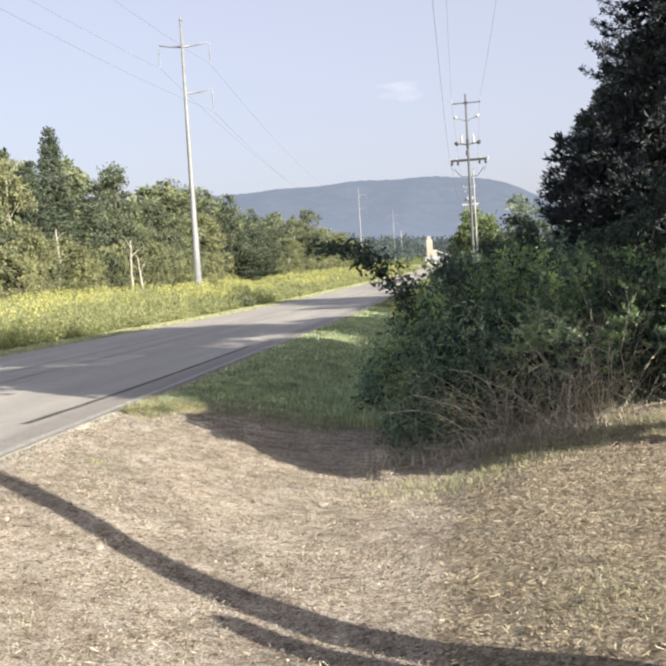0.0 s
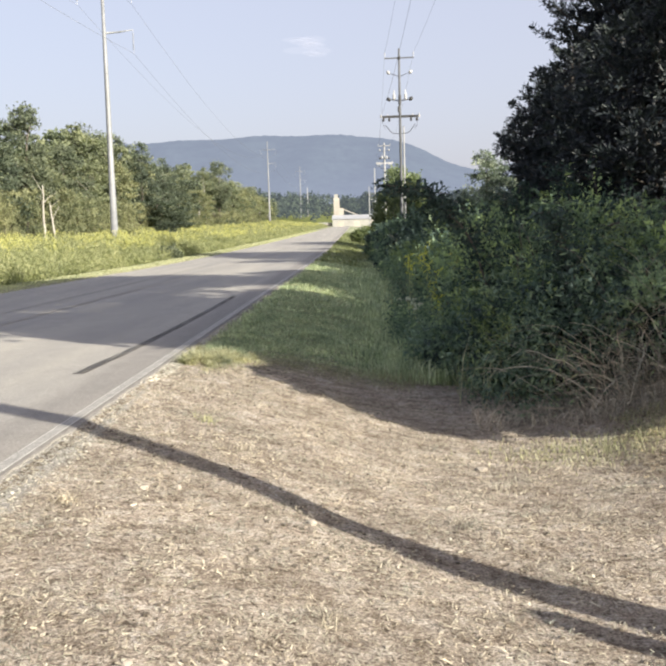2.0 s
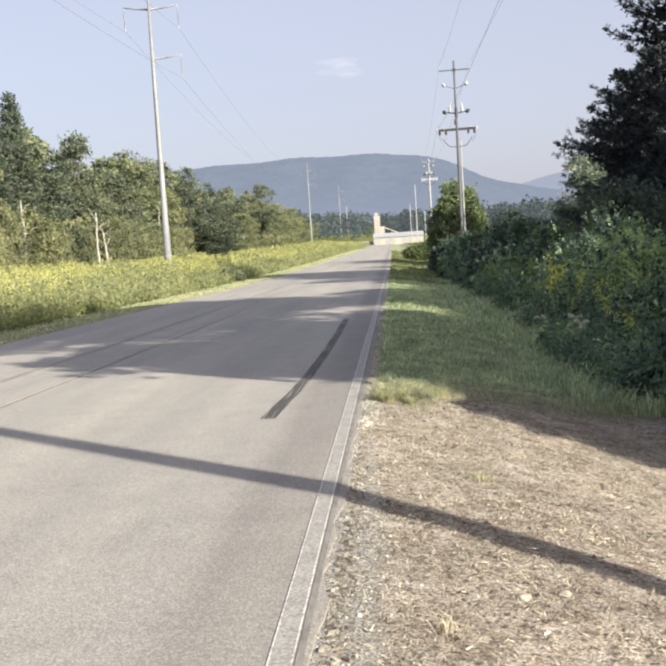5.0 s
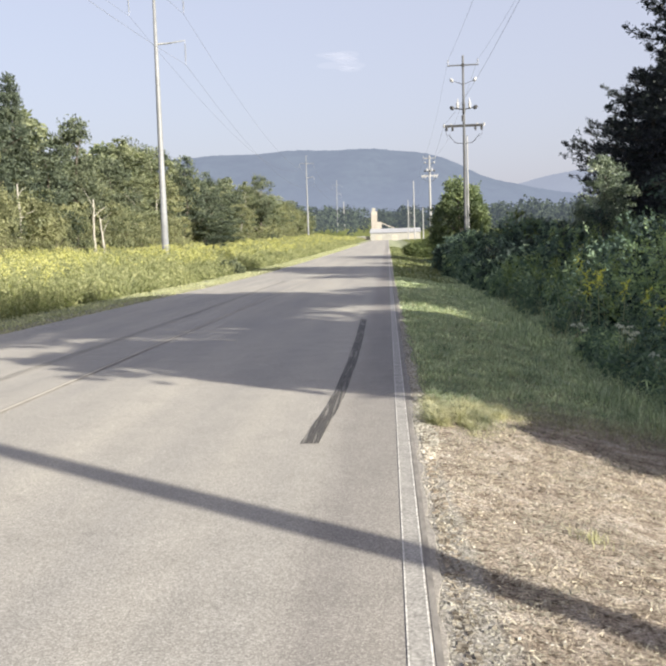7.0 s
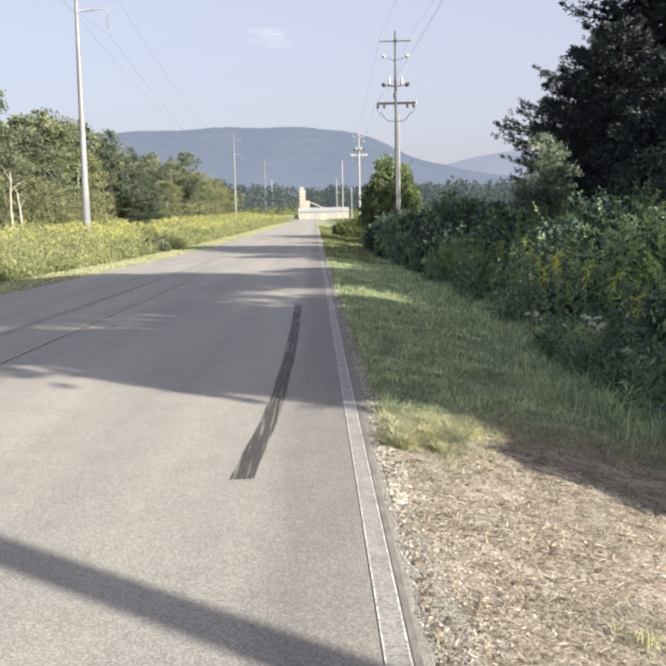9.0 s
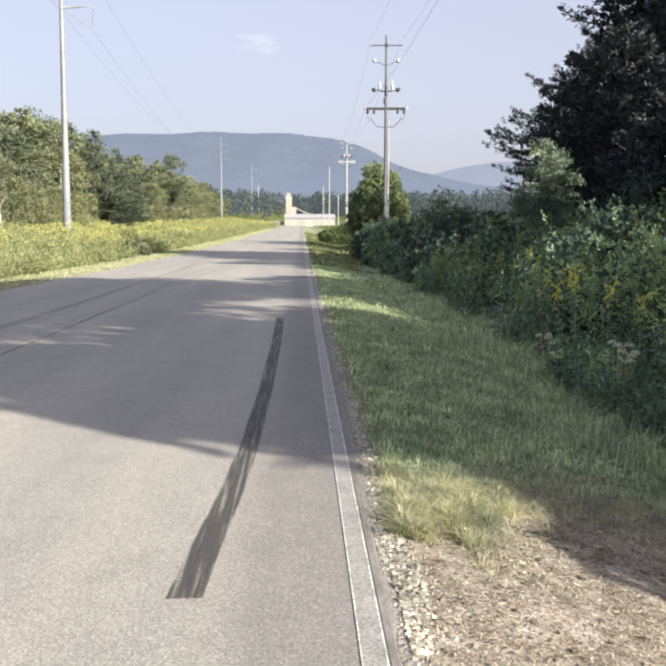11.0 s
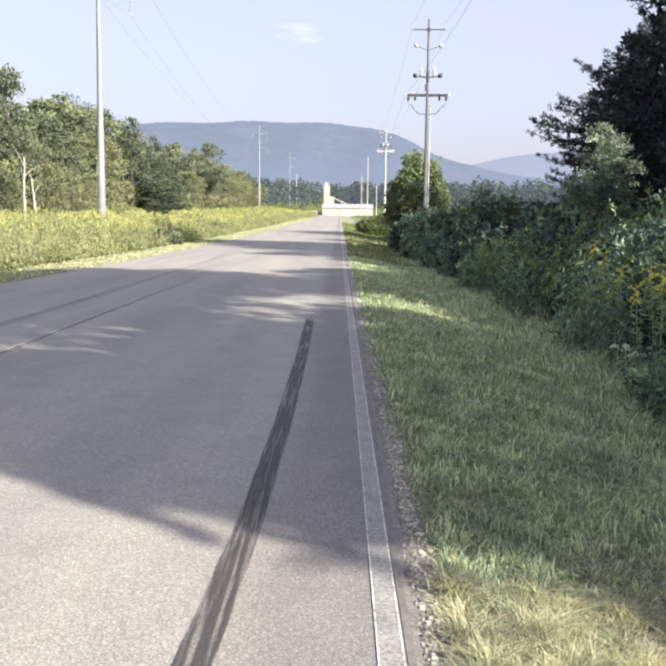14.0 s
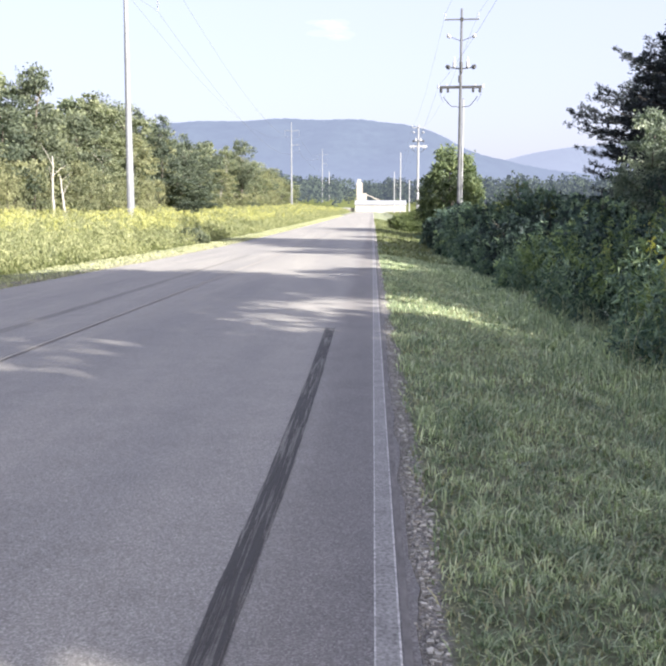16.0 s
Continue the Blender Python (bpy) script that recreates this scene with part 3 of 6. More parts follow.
# ---- trees ----
def clump_crown(rng, top, bottom, radius, clumps, per, leaf, shape="round", spread=0.55):
    """Leaf clumps over the lobes of a crown; returns clump centres and leaf points."""
    nl = 11
    z = np.linspace(0.04, 0.9, nl) + rng.normal(size=nl) * 0.04
    prof = {"ball": z, "round": np.sin(np.pi * np.clip(0.16 + 0.76 * z, 0, 1)) ** 0.7, "vase": 0.45 + 0.6 * np.sin(np.pi * np.clip(z, 0, 1)) * (0.4 + 0.8 * z)}.get(shape, z)
    az = np.arange(nl) * 2.4 + rng.uniform(0, 6.28) + rng.normal(size=nl) * 0.3
    off = radius * prof * rng.uniform(0.35, 0.62, nl)
    lobe_r = radius * rng.uniform(0.4, 0.58, nl) * (0.55 + 0.5 * prof)
    H = top - bottom
    lc = np.stack([np.cos(az) * off, np.sin(az) * off, bottom + H * z], 1)
    lc[-1, :2] *= 0.3
    lc[-1, 2] = top - lobe_r[-1] * 0.7
    if shape == "cone":
        f = rng.uniform(0, 1, clumps) ** 1.45
        a = rng.uniform(0, 2 * math.pi, clumps)
        reach = radius * (1 - f) ** 0.8 * (0.42 + 0.58 * np.sqrt(rng.uniform(0, 1, clumps))) * (1 + 0.14 * np.sin(a * 3 + f * 22)) + 0.12
        cen = np.stack([np.cos(a) * reach, np.sin(a) * reach, bottom + H * f - 0.18 * reach], 1)
        pts = np.repeat(cen, per, 0) + np.clip(rng.normal(size=(clumps * per, 3)), -1.5, 1.5) * np.array([0.3, 0.3, 0.17])
        return cen, pts
    if shape == "ball":
        u = rng.normal(size=(clumps, 3))
        u /= np.linalg.norm(u, axis=1)[:, None]
        u *= (rng.uniform(0.72, 1.0, clumps) * (1 + 0.05 * np.sin(5 * u[:, 0] + 4 * u[:, 2]) + 0.05 * np.sin(7 * u[:, 1])))[:, None]
        cen = np.stack([u[:, 0] * radius, u[:, 1] * radius, (top + bottom) / 2 + u[:, 2] * H / 2], 1)
        cen[:, :2] *= np.clip((1 - np.minimum(np.abs(u[:, 2]), 0.985) ** 2) ** -0.05, 1, 1.6)[:, None] * (1.06 - 0.2 * u[:, 2:3])
        return cen, np.repeat(cen, per, 0) + rng.normal(size=(clumps * per, 3)) * radius * 0.075
    w = rng.choice(nl, clumps, p=lobe_r ** 2 / (lobe_r ** 2).sum())
    u = rng.normal(size=(clumps, 3))
    u[:, 2] += 0.35
    u /= np.linalg.norm(u, axis=1)[:, None]
    cen = lc[w] + u * (lobe_r[w] * rng.uniform(0.6, 1.05, clumps))[:, None] * np.array([1, 1, 0.8])
    cen[:, 2] = np.clip(cen[:, 2], bottom * 0.6, top)
    size = radius * spread * rng.uniform(0.16, 0.4, clumps)
    pts = np.repeat(cen, per, 0) + np.clip(rng.normal(size=(clumps * per, 3)), -1.35, 1.35) * np.repeat(size, per)[:, None] * np.array([0.75, 0.75, 0.5])
    return cen, pts


def make_tree(name, seed, height, radius, bottom, leaf, clumps, per, mat_leaf, mat_bark, label, category="tree", shape="round", trunk_r=0.2, base=(0, 0, 0), limbs=14):
    rng = np.random.default_rng(seed)
    root = new(name)
    tagged(root, label, category)
    cen, pts = clump_crown(rng, height, bottom, radius, clumps, per, leaf, shape)
    wood = Soup()
    k = 9
    tz = np.linspace(-0.25, height * 0.86, k)
    sway = np.cumsum(rng.normal(size=(k, 2)) * height * 0.009, 0)
    spine = np.stack([sway[:, 0] - sway[0, 0], sway[:, 1] - sway[0, 1], tz], 1)
    rad = trunk_r * np.linspace(1.25, 0.22, k)
    tube(wood, spine, rad, 8)
    pick = rng.choice(len(cen), min(limbs, len(cen)), replace=False)
    for q in pick:
        e = cen[q]
        z0 = max(height * 0.12, e[2] - np.linalg.norm(e[:2]) * rng.uniform(0.5, 1.1) - 0.3)
        b = np.array([np.interp(z0, tz, spine[:, 0]), np.interp(z0, tz, spine[:, 1]), z0])
        m = (b + e) / 2 + np.array([0, 0, 0.12 * np.linalg.norm(e - b)]) * rng.uniform(-0.3, 1)
        r0 = np.interp(z0, tz, rad) * 0.55
        tube(wood, [b, b * 0.5 + m * 0.5, m, m * 0.5 + e * 0.5, e], np.array([1, 0.8, 0.62, 0.4, 0.15]) * r0, 5)
    soup_part("trunk", wood, mat_bark, root, smooth=True)
    # Clump tone is random, and a little paler towards the crown's top.
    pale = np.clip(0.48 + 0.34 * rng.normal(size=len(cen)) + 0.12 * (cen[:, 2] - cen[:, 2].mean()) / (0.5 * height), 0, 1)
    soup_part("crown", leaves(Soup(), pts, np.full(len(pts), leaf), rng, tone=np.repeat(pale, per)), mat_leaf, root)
    root.matrix_basis = pose(*base)
    return root


def on_ground(x, y, drop=0.0):
    return (x, y, float(ground_z(x, y)) - drop)


rngw = np.random.default_rng(11)
woods = [
    make_tree("deciduous_tree", 21, 17, 4.4, 1.4, 0.4, 230, 31, M["leaf_wood"], M["bark"], "tall leafy green deciduous tree at the wood's edge", trunk_r=0.2),
    make_tree("deciduous_tree", 22, 15, 4.0, 1.0, 0.38, 220, 31, M["leaf_olive"], M["bark_pale"], "olive-green leafy deciduous tree with a pale trunk", trunk_r=0.17),
    make_tree("deciduous_tree", 23, 18, 4.0, 1.8, 0.4, 220, 31, M["leaf_wood"], M["bark_pale"], "tall deciduous tree with a pale trunk", shape="vase", trunk_r=0.18),
    make_tree("cedar_tree", 24, 17, 3.6, 0.8, 0.27, 620, 26, M["leaf_shade"], M["bark"], "dark pointed evergreen at the wood's edge", shape="cone", trunk_r=0.2),
    make_tree("shrub", 25, 6.0, 3.2, 0.2, 0.34, 100, 22, M["leaf_olive"], M["bark"], "broad olive-green shrub before the wood", "shrub", trunk_r=0.1),
    make_tree("deciduous_tree", 26, 16, 4.4, 1.2, 0.4, 230, 31, M["leaf_deep"], M["bark"], "dark-green leafy deciduous tree at the wood's edge", trunk_r=0.2),
    make_tree("deciduous_tree", 29, 16, 4.2, 0.9, 0.4, 220, 31, M["leaf_shade"], M["bark"], "dark blue-green deciduous tree at the wood's edge", trunk_r=0.2),
    make_tree("deciduous_tree", 27, 17, 4.6, 3.0, 0.8, 130, 17, M["leaf_wood"], M["bark"], "leafy green deciduous tree deeper in the wood", trunk_r=0.2, limbs=8),
    make_tree("deciduous_tree", 28, 17, 4.6, 3.0, 0.8, 130, 17, M["leaf_deep"], M["bark_pale"], "dark-green deciduous tree deeper in the wood", shape="vase", trunk_r=0.2, limbs=8),
]
TOP_Y = [60, 73, 83, 90, 97, 109, 116, 123, 140, 160, 186, 211, 240, 282, 335, 403]
TOP_Z = [13.6, 14.2, 17.6, 17.6, 15.4, 13.7, 13.4, 15.8, 16.8, 17.5, 15.5, 17, 19, 17, 18.5, 20]
HEIGHTS = [17, 15, 18, 17, 6, 16, 16, 17, 17]
first = set()


def plant(k, x, y, top, wide):
    m = pose(*on_ground(x, y), 0, 0, rngw.uniform(0, 360))
    if k in first:
        t = copy_thing(woods[k], m)
    else:
        first.add(k)
        t = tagged(woods[k], group="trees of the wood" if k != 4 else "shrubs before the wood")
        t.matrix_basis = m
    t.scale = (wide, wide, (top - float(ground_z(x, y))) / HEIGHTS[k])


yy = 50.0
while yy < 430:
    for row in range(3):
        x, y = -36.5 - 5.5 * row + rngw.uniform(-2.0, 2.0), yy + rngw.uniform(-2.2, 2.2)
        k = int(rngw.choice([7, 8]) if row else rngw.choice([6, 6, 6, 5]) if 72 < y < 91 else rngw.choice([6, 6, 6, 1]) if 150 < y < 208 else rngw.choice([0, 1, 1, 2, 5]))
        lift = (rngw.uniform(0.6, 1.0), rngw.uniform(0.85, 1.03), rngw.uniform(0.9, 1.05))[row]
        if row < 2 or y < 170:
            plant(k, x, y, float(np.interp(y, TOP_Y, TOP_Z)) * 1.12 * lift, rngw.uniform(0.72, 1.15))
    yy += 6.2 + 0.016 * yy
plant(3, -37.0, 83.5, 19.5, 1.0)
plant(3, -36.6, 77.0, 15.2, 0.8)
plant(5, -33.0, 236, 21.0, 1.1)
plant(0, -38.0, 143, 19.0, 1.1)
plant(2, -40.0, 133, 19.2, 1.15)
plant(5, -39.0, 151, 19.0, 1.1)
for y in np.concatenate([np.arange(56, 120, 4.0), np.arange(120, 180, 6.0), np.arange(180, 330, 9.0)]):
    x = -32.8 + rngw.uniform(-1.5, 1.0)
    plant(4, x, y, float(ground_z(x, y)) + rngw.uniform(1.8, 5.2), rngw.uniform(0.45, 0.9))

for y in np.arange(68, 142, 5.2):
    x = -36.0 + rngw.uniform(-1.2, 1.2)
    plant(int(rngw.choice([5, 0, 1])), x, y, float(ground_z(x, y)) + rngw.uniform(5.5, 9.0), rngw.uniform(0.7, 0.95))
for y in np.arange(50, 135, 3.0):
    x = -34.3 + rngw.uniform(-0.9, 0.9)
    plant(4, x, y, float(ground_z(x, y)) + rngw.uniform(3.0, 6.4), rngw.uniform(0.6, 0.95))
plant(6, -22.6, 112, float(ground_z(-22.6, 112)) + 2.5, 0.55)
plant(4, -22.7, 93.5, float(ground_z(-22.7, 93.5)) + 2.3, 0.4)
plant(6, -31.5, 150, float(ground_z(-31.5, 150)) + 6.0, 1.5)
plant(6, -30.5, 159, float(ground_z(-30.5, 159)) + 4.6, 1.3)


def make_snag(seed, x, y, h):
    """A thin pale trunk with a few bare limbs."""
    rng = np.random.default_rng(seed)
    s = Soup()
    f = np.linspace(0, 1, 8)
    line = np.stack([np.cumsum(rng.normal(size=8)) * 0.07, np.cumsum(rng.normal(size=8)) * 0.07, -0.3 + h * f], 1)
    tube(s, line, 0.16 * (1.1 - 0.8 * f), 7)
    for q in range(3):
        b = line[4 + q]
        az = rng.uniform(0, 6.28)
        L = rng.uniform(0.8, 2.0)
        e = b + np.array([math.cos(az) * L, math.sin(az) * L, L * rng.uniform(0.3, 1.2)])
        tube(s, [b, (b + e) / 2 + np.array([0, 0, 0.1]), e], [0.035, 0.025, 0.01], 5)
    root = tagged(new("bare_tree"), "thin pale bare trunk at the wood's edge", "tree", "bare trunks at the wood's edge")
    soup_part("trunk", s, M["bark_pale"], root, smooth=True)
    root.matrix_basis = pose(*on_ground(x, y))


for q, (x, y, h) in enumerate([(-33.6, 76, 7.5), (-31.2, 90, 6.6), (-31.3, 93.5, 5.0), (-33.9, 97, 6.0), (-34.5, 118, 8.0), (-34.5, 131, 9.0)]):
    make_snag(500 + q, x, y, h)
# dark evergreen beyond the thicket, and the broad tree behind it
def make_evergreen(seed, x, y, h, r_low, z_low, label, limbs=230, belly=0.1, droop=0.0):
    """Near-level limbs round a trunk, each with separate tufts of needles that turn up."""
    rng = np.random.default_rng(seed)
    root = tagged(new("evergreen_tree"), label, "tree", "evergreens behind the thicket")
    wood, tuft, way, pale, deep = Soup(), [], [], [], []
    tube(wood, [(0, 0, -0.3), (0.1, 0, h * 0.3), (-0.1, 0.1, h * 0.65), (0, 0, h)], [0.42, 0.32, 0.18, 0.03], 9)
    for q in range(limbs):
        fz = (q / limbs) ** 1.15
        z = z_low + (h - z_low) * fz
        az = q * 2.399 + rng.normal() * 0.2
        prof = min(1.0, 0.62 + 0.38 * fz / belly) * (1 - max(0.0, fz - belly) / (1 - belly)) ** 0.8
        L = (r_low * prof + 0.35) * rng.uniform(0.66, 1.08)
        d = np.array([math.cos(az), math.sin(az), 0])
        side = np.array([-d[1], d[0], 0])
        f = np.linspace(0, 1, 6)
        rise = rng.uniform(-0.12, 0.1) - droop * (1 - fz)
        line = d[None] * (L * f)[:, None] + np.array([0, 0, 1.0])[None] * (z + L * (rise * f - 0.14 * f * (1 - f) + 0.12 * f ** 4))[:, None]
        tube(wood, line, 0.02 + 0.011 * L * (1 - f), 5)
        k = int(4.6 * L) + 5
        g = rng.uniform(0.2, 1.0, k) ** 0.6
        g[0] = 1.0
        wide = 0.24 * L * np.sin(np.pi * np.clip(g, 0.05, 0.92)) + 0.08
        tw = rng.uniform(-1, 1, k)
        tw[0] = 0
        p = np.stack([np.interp(g, f, line[:, c]) for c in range(3)], 1) + side[None] * (tw * wide)[:, None] + d[None] * (np.abs(tw) * wide * 0.5)[:, None]
        p[:, 2] += rng.uniform(-0.05, 0.22, k)
        tuft.append(p)
        way.append(d[None] * 0.7 + side[None] * tw[:, None] * 0.7 + np.array([[0, 0, 0.45]]))
        # Tufts pale outwards and upwards: light on the tips put into colour.
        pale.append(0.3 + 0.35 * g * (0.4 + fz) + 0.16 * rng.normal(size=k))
        k = int((13 if h > 12 else 34) * L)
        g = rng.uniform(0.05, 0.72, k)
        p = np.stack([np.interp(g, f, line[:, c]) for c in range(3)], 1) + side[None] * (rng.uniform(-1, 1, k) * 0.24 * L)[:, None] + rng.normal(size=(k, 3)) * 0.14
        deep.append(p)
    tuft, way, pale, deep = (np.concatenate(v) for v in (tuft, way, pale, deep))
    m = 15
    way = np.repeat(way, m, 0) + rng.normal(size=(len(tuft) * m, 3)) * 0.55
    way /= np.linalg.norm(way, axis=1)[:, None]
    pts = np.repeat(tuft, m, 0) + way * rng.uniform(0.02, 0.3, len(way))[:, None]
    crown = Soup()
    leaves(crown, pts, np.full(len(pts), 0.2), rng, 0.3, 0.0, tone=np.repeat(pale, m), along=way)
    # Inner needles all get the darkest tone, painting the shade by the trunk.
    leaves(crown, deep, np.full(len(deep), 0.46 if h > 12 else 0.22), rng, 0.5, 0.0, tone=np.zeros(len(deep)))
    soup_part("trunk", wood, M["bark_dark"], root, smooth=True)
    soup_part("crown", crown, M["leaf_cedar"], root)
    root.matrix_basis = pose(*on_ground(x, y))
    return root


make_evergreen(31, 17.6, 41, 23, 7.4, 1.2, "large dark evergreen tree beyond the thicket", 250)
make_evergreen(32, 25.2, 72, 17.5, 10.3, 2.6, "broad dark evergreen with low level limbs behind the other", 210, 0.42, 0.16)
make_tree("round_tree", 33, 8.1, 2.95, -1.6, 0.3, 640, 30, M["leaf_round"], M["bark"], "compact round bright-green tree behind the utility pole", trunk_r=0.16, base=on_ground(7.65, 92), shape="ball")
make_tree("young_tree", 34, 4.5, 1.2, 1.1, 0.1, 210, 40, M["leaf_pale"], M["bark"], "young tree with sunlit grey-green leaves", trunk_r=0.06, base=on_ground(7.6, 26))
# trees beside the road that throw the long shadows
# Mostly out of view; paired low and high crowns leave gaps for sun streaks.
SHADERS = [(13.9, 17.1, 8.4, 2.5, 0.6, 420), (9.36, -4.31, 4.3, 1.3, 2.3, 300), (10.6, -4.35, 9.3, 2.1, 5.4, 330), (12.0, -1.4, 7.8, 4.1, 3.4, 480), (13.3, -2.4, 14.4, 4.2, 10.5, 400), (12.6, 3.0, 7.7, 3.7, 1.0, 400), (13.8, 2.2, 13.6, 3.6, 10.3, 260), (14.9, 6.7, 13.4, 3.7, 10.6, 400), (17.0, 10.5, 10.5, 2.4, 1.2, 420),
           (21.0, 23.5, 14.5, 4.0, 2.0, 600), (25.0, 28.5, 19.0, 4.6, 2.0, 600), (30.5, 31.5, 25.0, 6.4, 2.0, 900), (29.0, 46.0, 18.0, 5.4, 2.0, 700), (37.0, 62.0, 21.0, 6.5, 2.0, 700)]
for q, (x, y, h, r, b, k) in enumerate(SHADERS):
    make_tree("roadside_tree", 40 + q, h, r, b, 0.4, k, 24, M["leaf_deep"] if y < 22 else M["leaf_wood"], M["bark"], "leafy deciduous tree standing behind the thicket", trunk_r=0.2, base=on_ground(x, y), limbs=24)

# Added evergreens, mostly hidden, that keep the sun off verge and thicket.
for q, (x, y) in enumerate([(10.2, 13.5), (10.4, 17.5), (10.8, 22.0), (12.2, 27.0), (12.5, 33.0), (12.8, 38.5)]):
    make_evergreen(70 + q, x, y, 5.2 if y == 22 else 7.2 if y < 30 else 9.5, 2.5 if y < 30 else 3.0, 0.4, "dense dark evergreen added behind the thicket to block the sun", 80, 0.5)


# ---- thicket ----
def make_bush(seed, x, y, rx, ry, h, leaf, count, material, label):
    """Lobes of arching leafy shoots, paler or darker shoot by shoot, over inner leaves toned near-black to paint the
    shade inside.
    """
    rng = np.random.default_rng(seed)
    root = tagged(new("bush"), label, "bush", "bushes of the thicket")
    n = 9
    az, rr = np.arange(n) * 2.4 + rng.uniform(0, 6.28), np.sqrt((np.arange(n) + 0.6) / n)
    low = min(rx, ry, h)
    lr = rng.uniform(0.3, 0.56, n) * low
    c = np.stack([np.cos(az) * rr * rx * 0.78, np.sin(az) * rr * ry * 0.78, h * rng.uniform(0.4, 0.74, n) * (1.05 - 0.5 * rr ** 2)], 1)
    per = 20
    k = count // per
    w = rng.choice(n, k, p=lr ** 2 / (lr ** 2).sum())
    u = rng.normal(size=(k, 3))
    u[:, :2] += c[w][:, :2] / (np.array([rx, ry]) * 1.2)
    u[:, 2] += 0.3
    u /= np.linalg.norm(u, axis=1)[:, None]
    start = c[w] + u * (lr[w] * rng.uniform(0.25, 0.7, k))[:, None]
    L = np.minimum(lr[w], 0.75) * rng.uniform(0.45, 1.0, k)
    bow = rng.normal(size=(k, 3)) * 0.18 + np.array([0, 0, -0.12])
    keep = start[:, 2] > (0.36 if y < 30 else 0.15) * h * rng.uniform(0.6, 1.2, k)
    start, u, L, bow, w = start[keep], u[keep], L[keep], bow[keep], w[keep]
    k = len(w)
    f = rng.uniform(0.1, 1.0, (k, per))
    axis = np.repeat(u, per, 0)
    pts = (start[:, None] + u[:, None] * (L[:, None] * f)[:, :, None] + bow[:, None] * (L[:, None] * f ** 2)[:, :, None]).reshape(-1, 3)
    out = np.cross(axis, rng.normal(size=axis.shape))
    out /= np.linalg.norm(out, axis=1)[:, None]
    size = np.repeat(leaf * rng.uniform(0.7, 1.35, k), per)
    way = axis * 0.55 + out * 0.75
    pts += way * size[:, None] * 0.5
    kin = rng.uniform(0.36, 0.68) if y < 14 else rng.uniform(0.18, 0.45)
    # Shoots facing up and a random few are paler: light put into colour.
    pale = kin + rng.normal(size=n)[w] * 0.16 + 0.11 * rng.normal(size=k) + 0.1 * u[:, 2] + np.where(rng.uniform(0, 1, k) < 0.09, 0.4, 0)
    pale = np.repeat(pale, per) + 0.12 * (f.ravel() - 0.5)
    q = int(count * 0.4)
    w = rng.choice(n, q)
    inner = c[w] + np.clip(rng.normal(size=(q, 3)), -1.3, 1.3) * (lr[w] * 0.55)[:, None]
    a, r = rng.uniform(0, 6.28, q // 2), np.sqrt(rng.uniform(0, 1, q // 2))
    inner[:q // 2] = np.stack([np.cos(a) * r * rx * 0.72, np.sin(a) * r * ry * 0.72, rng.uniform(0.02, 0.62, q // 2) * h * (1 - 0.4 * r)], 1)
    stems = Soup()
    for e in c:
        b = np.array([e[0] * 0.45 + rng.normal() * 0.1, e[1] * 0.45 + rng.normal() * 0.1, -0.2])
        for turn in range(2):
            tip = e + rng.normal(size=3) * 0.2 * low
            tube(stems, [b, b * 0.45 + tip * 0.55 + rng.normal(size=3) * 0.12, tip, tip + np.array([rng.normal() * 0.15, rng.normal() * 0.15, 0.25])], [0.02, 0.014, 0.008, 0.003], 5)

    def settle(p):
        gz = ground_z(p[:, 0] + x, p[:, 1] + y) - float(ground_z(x, y))
        p[:, 2] = np.maximum(p[:, 2] + gz * np.clip(1 - p[:, 2] / h, 0, 1), gz + 0.03)
        return p
    crown = Soup()
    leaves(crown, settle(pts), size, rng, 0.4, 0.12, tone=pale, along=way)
    # Inner leaves take the near-black tones, shade put into their colour.
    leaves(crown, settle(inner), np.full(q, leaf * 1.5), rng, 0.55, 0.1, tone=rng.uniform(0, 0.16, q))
    tagged(soup_part("undergrowth", stems, M["bark"], root), kind="stuff")
    soup_part("foliage", crown, material, root)
    root.matrix_basis = pose(*on_ground(x, y))
    return root


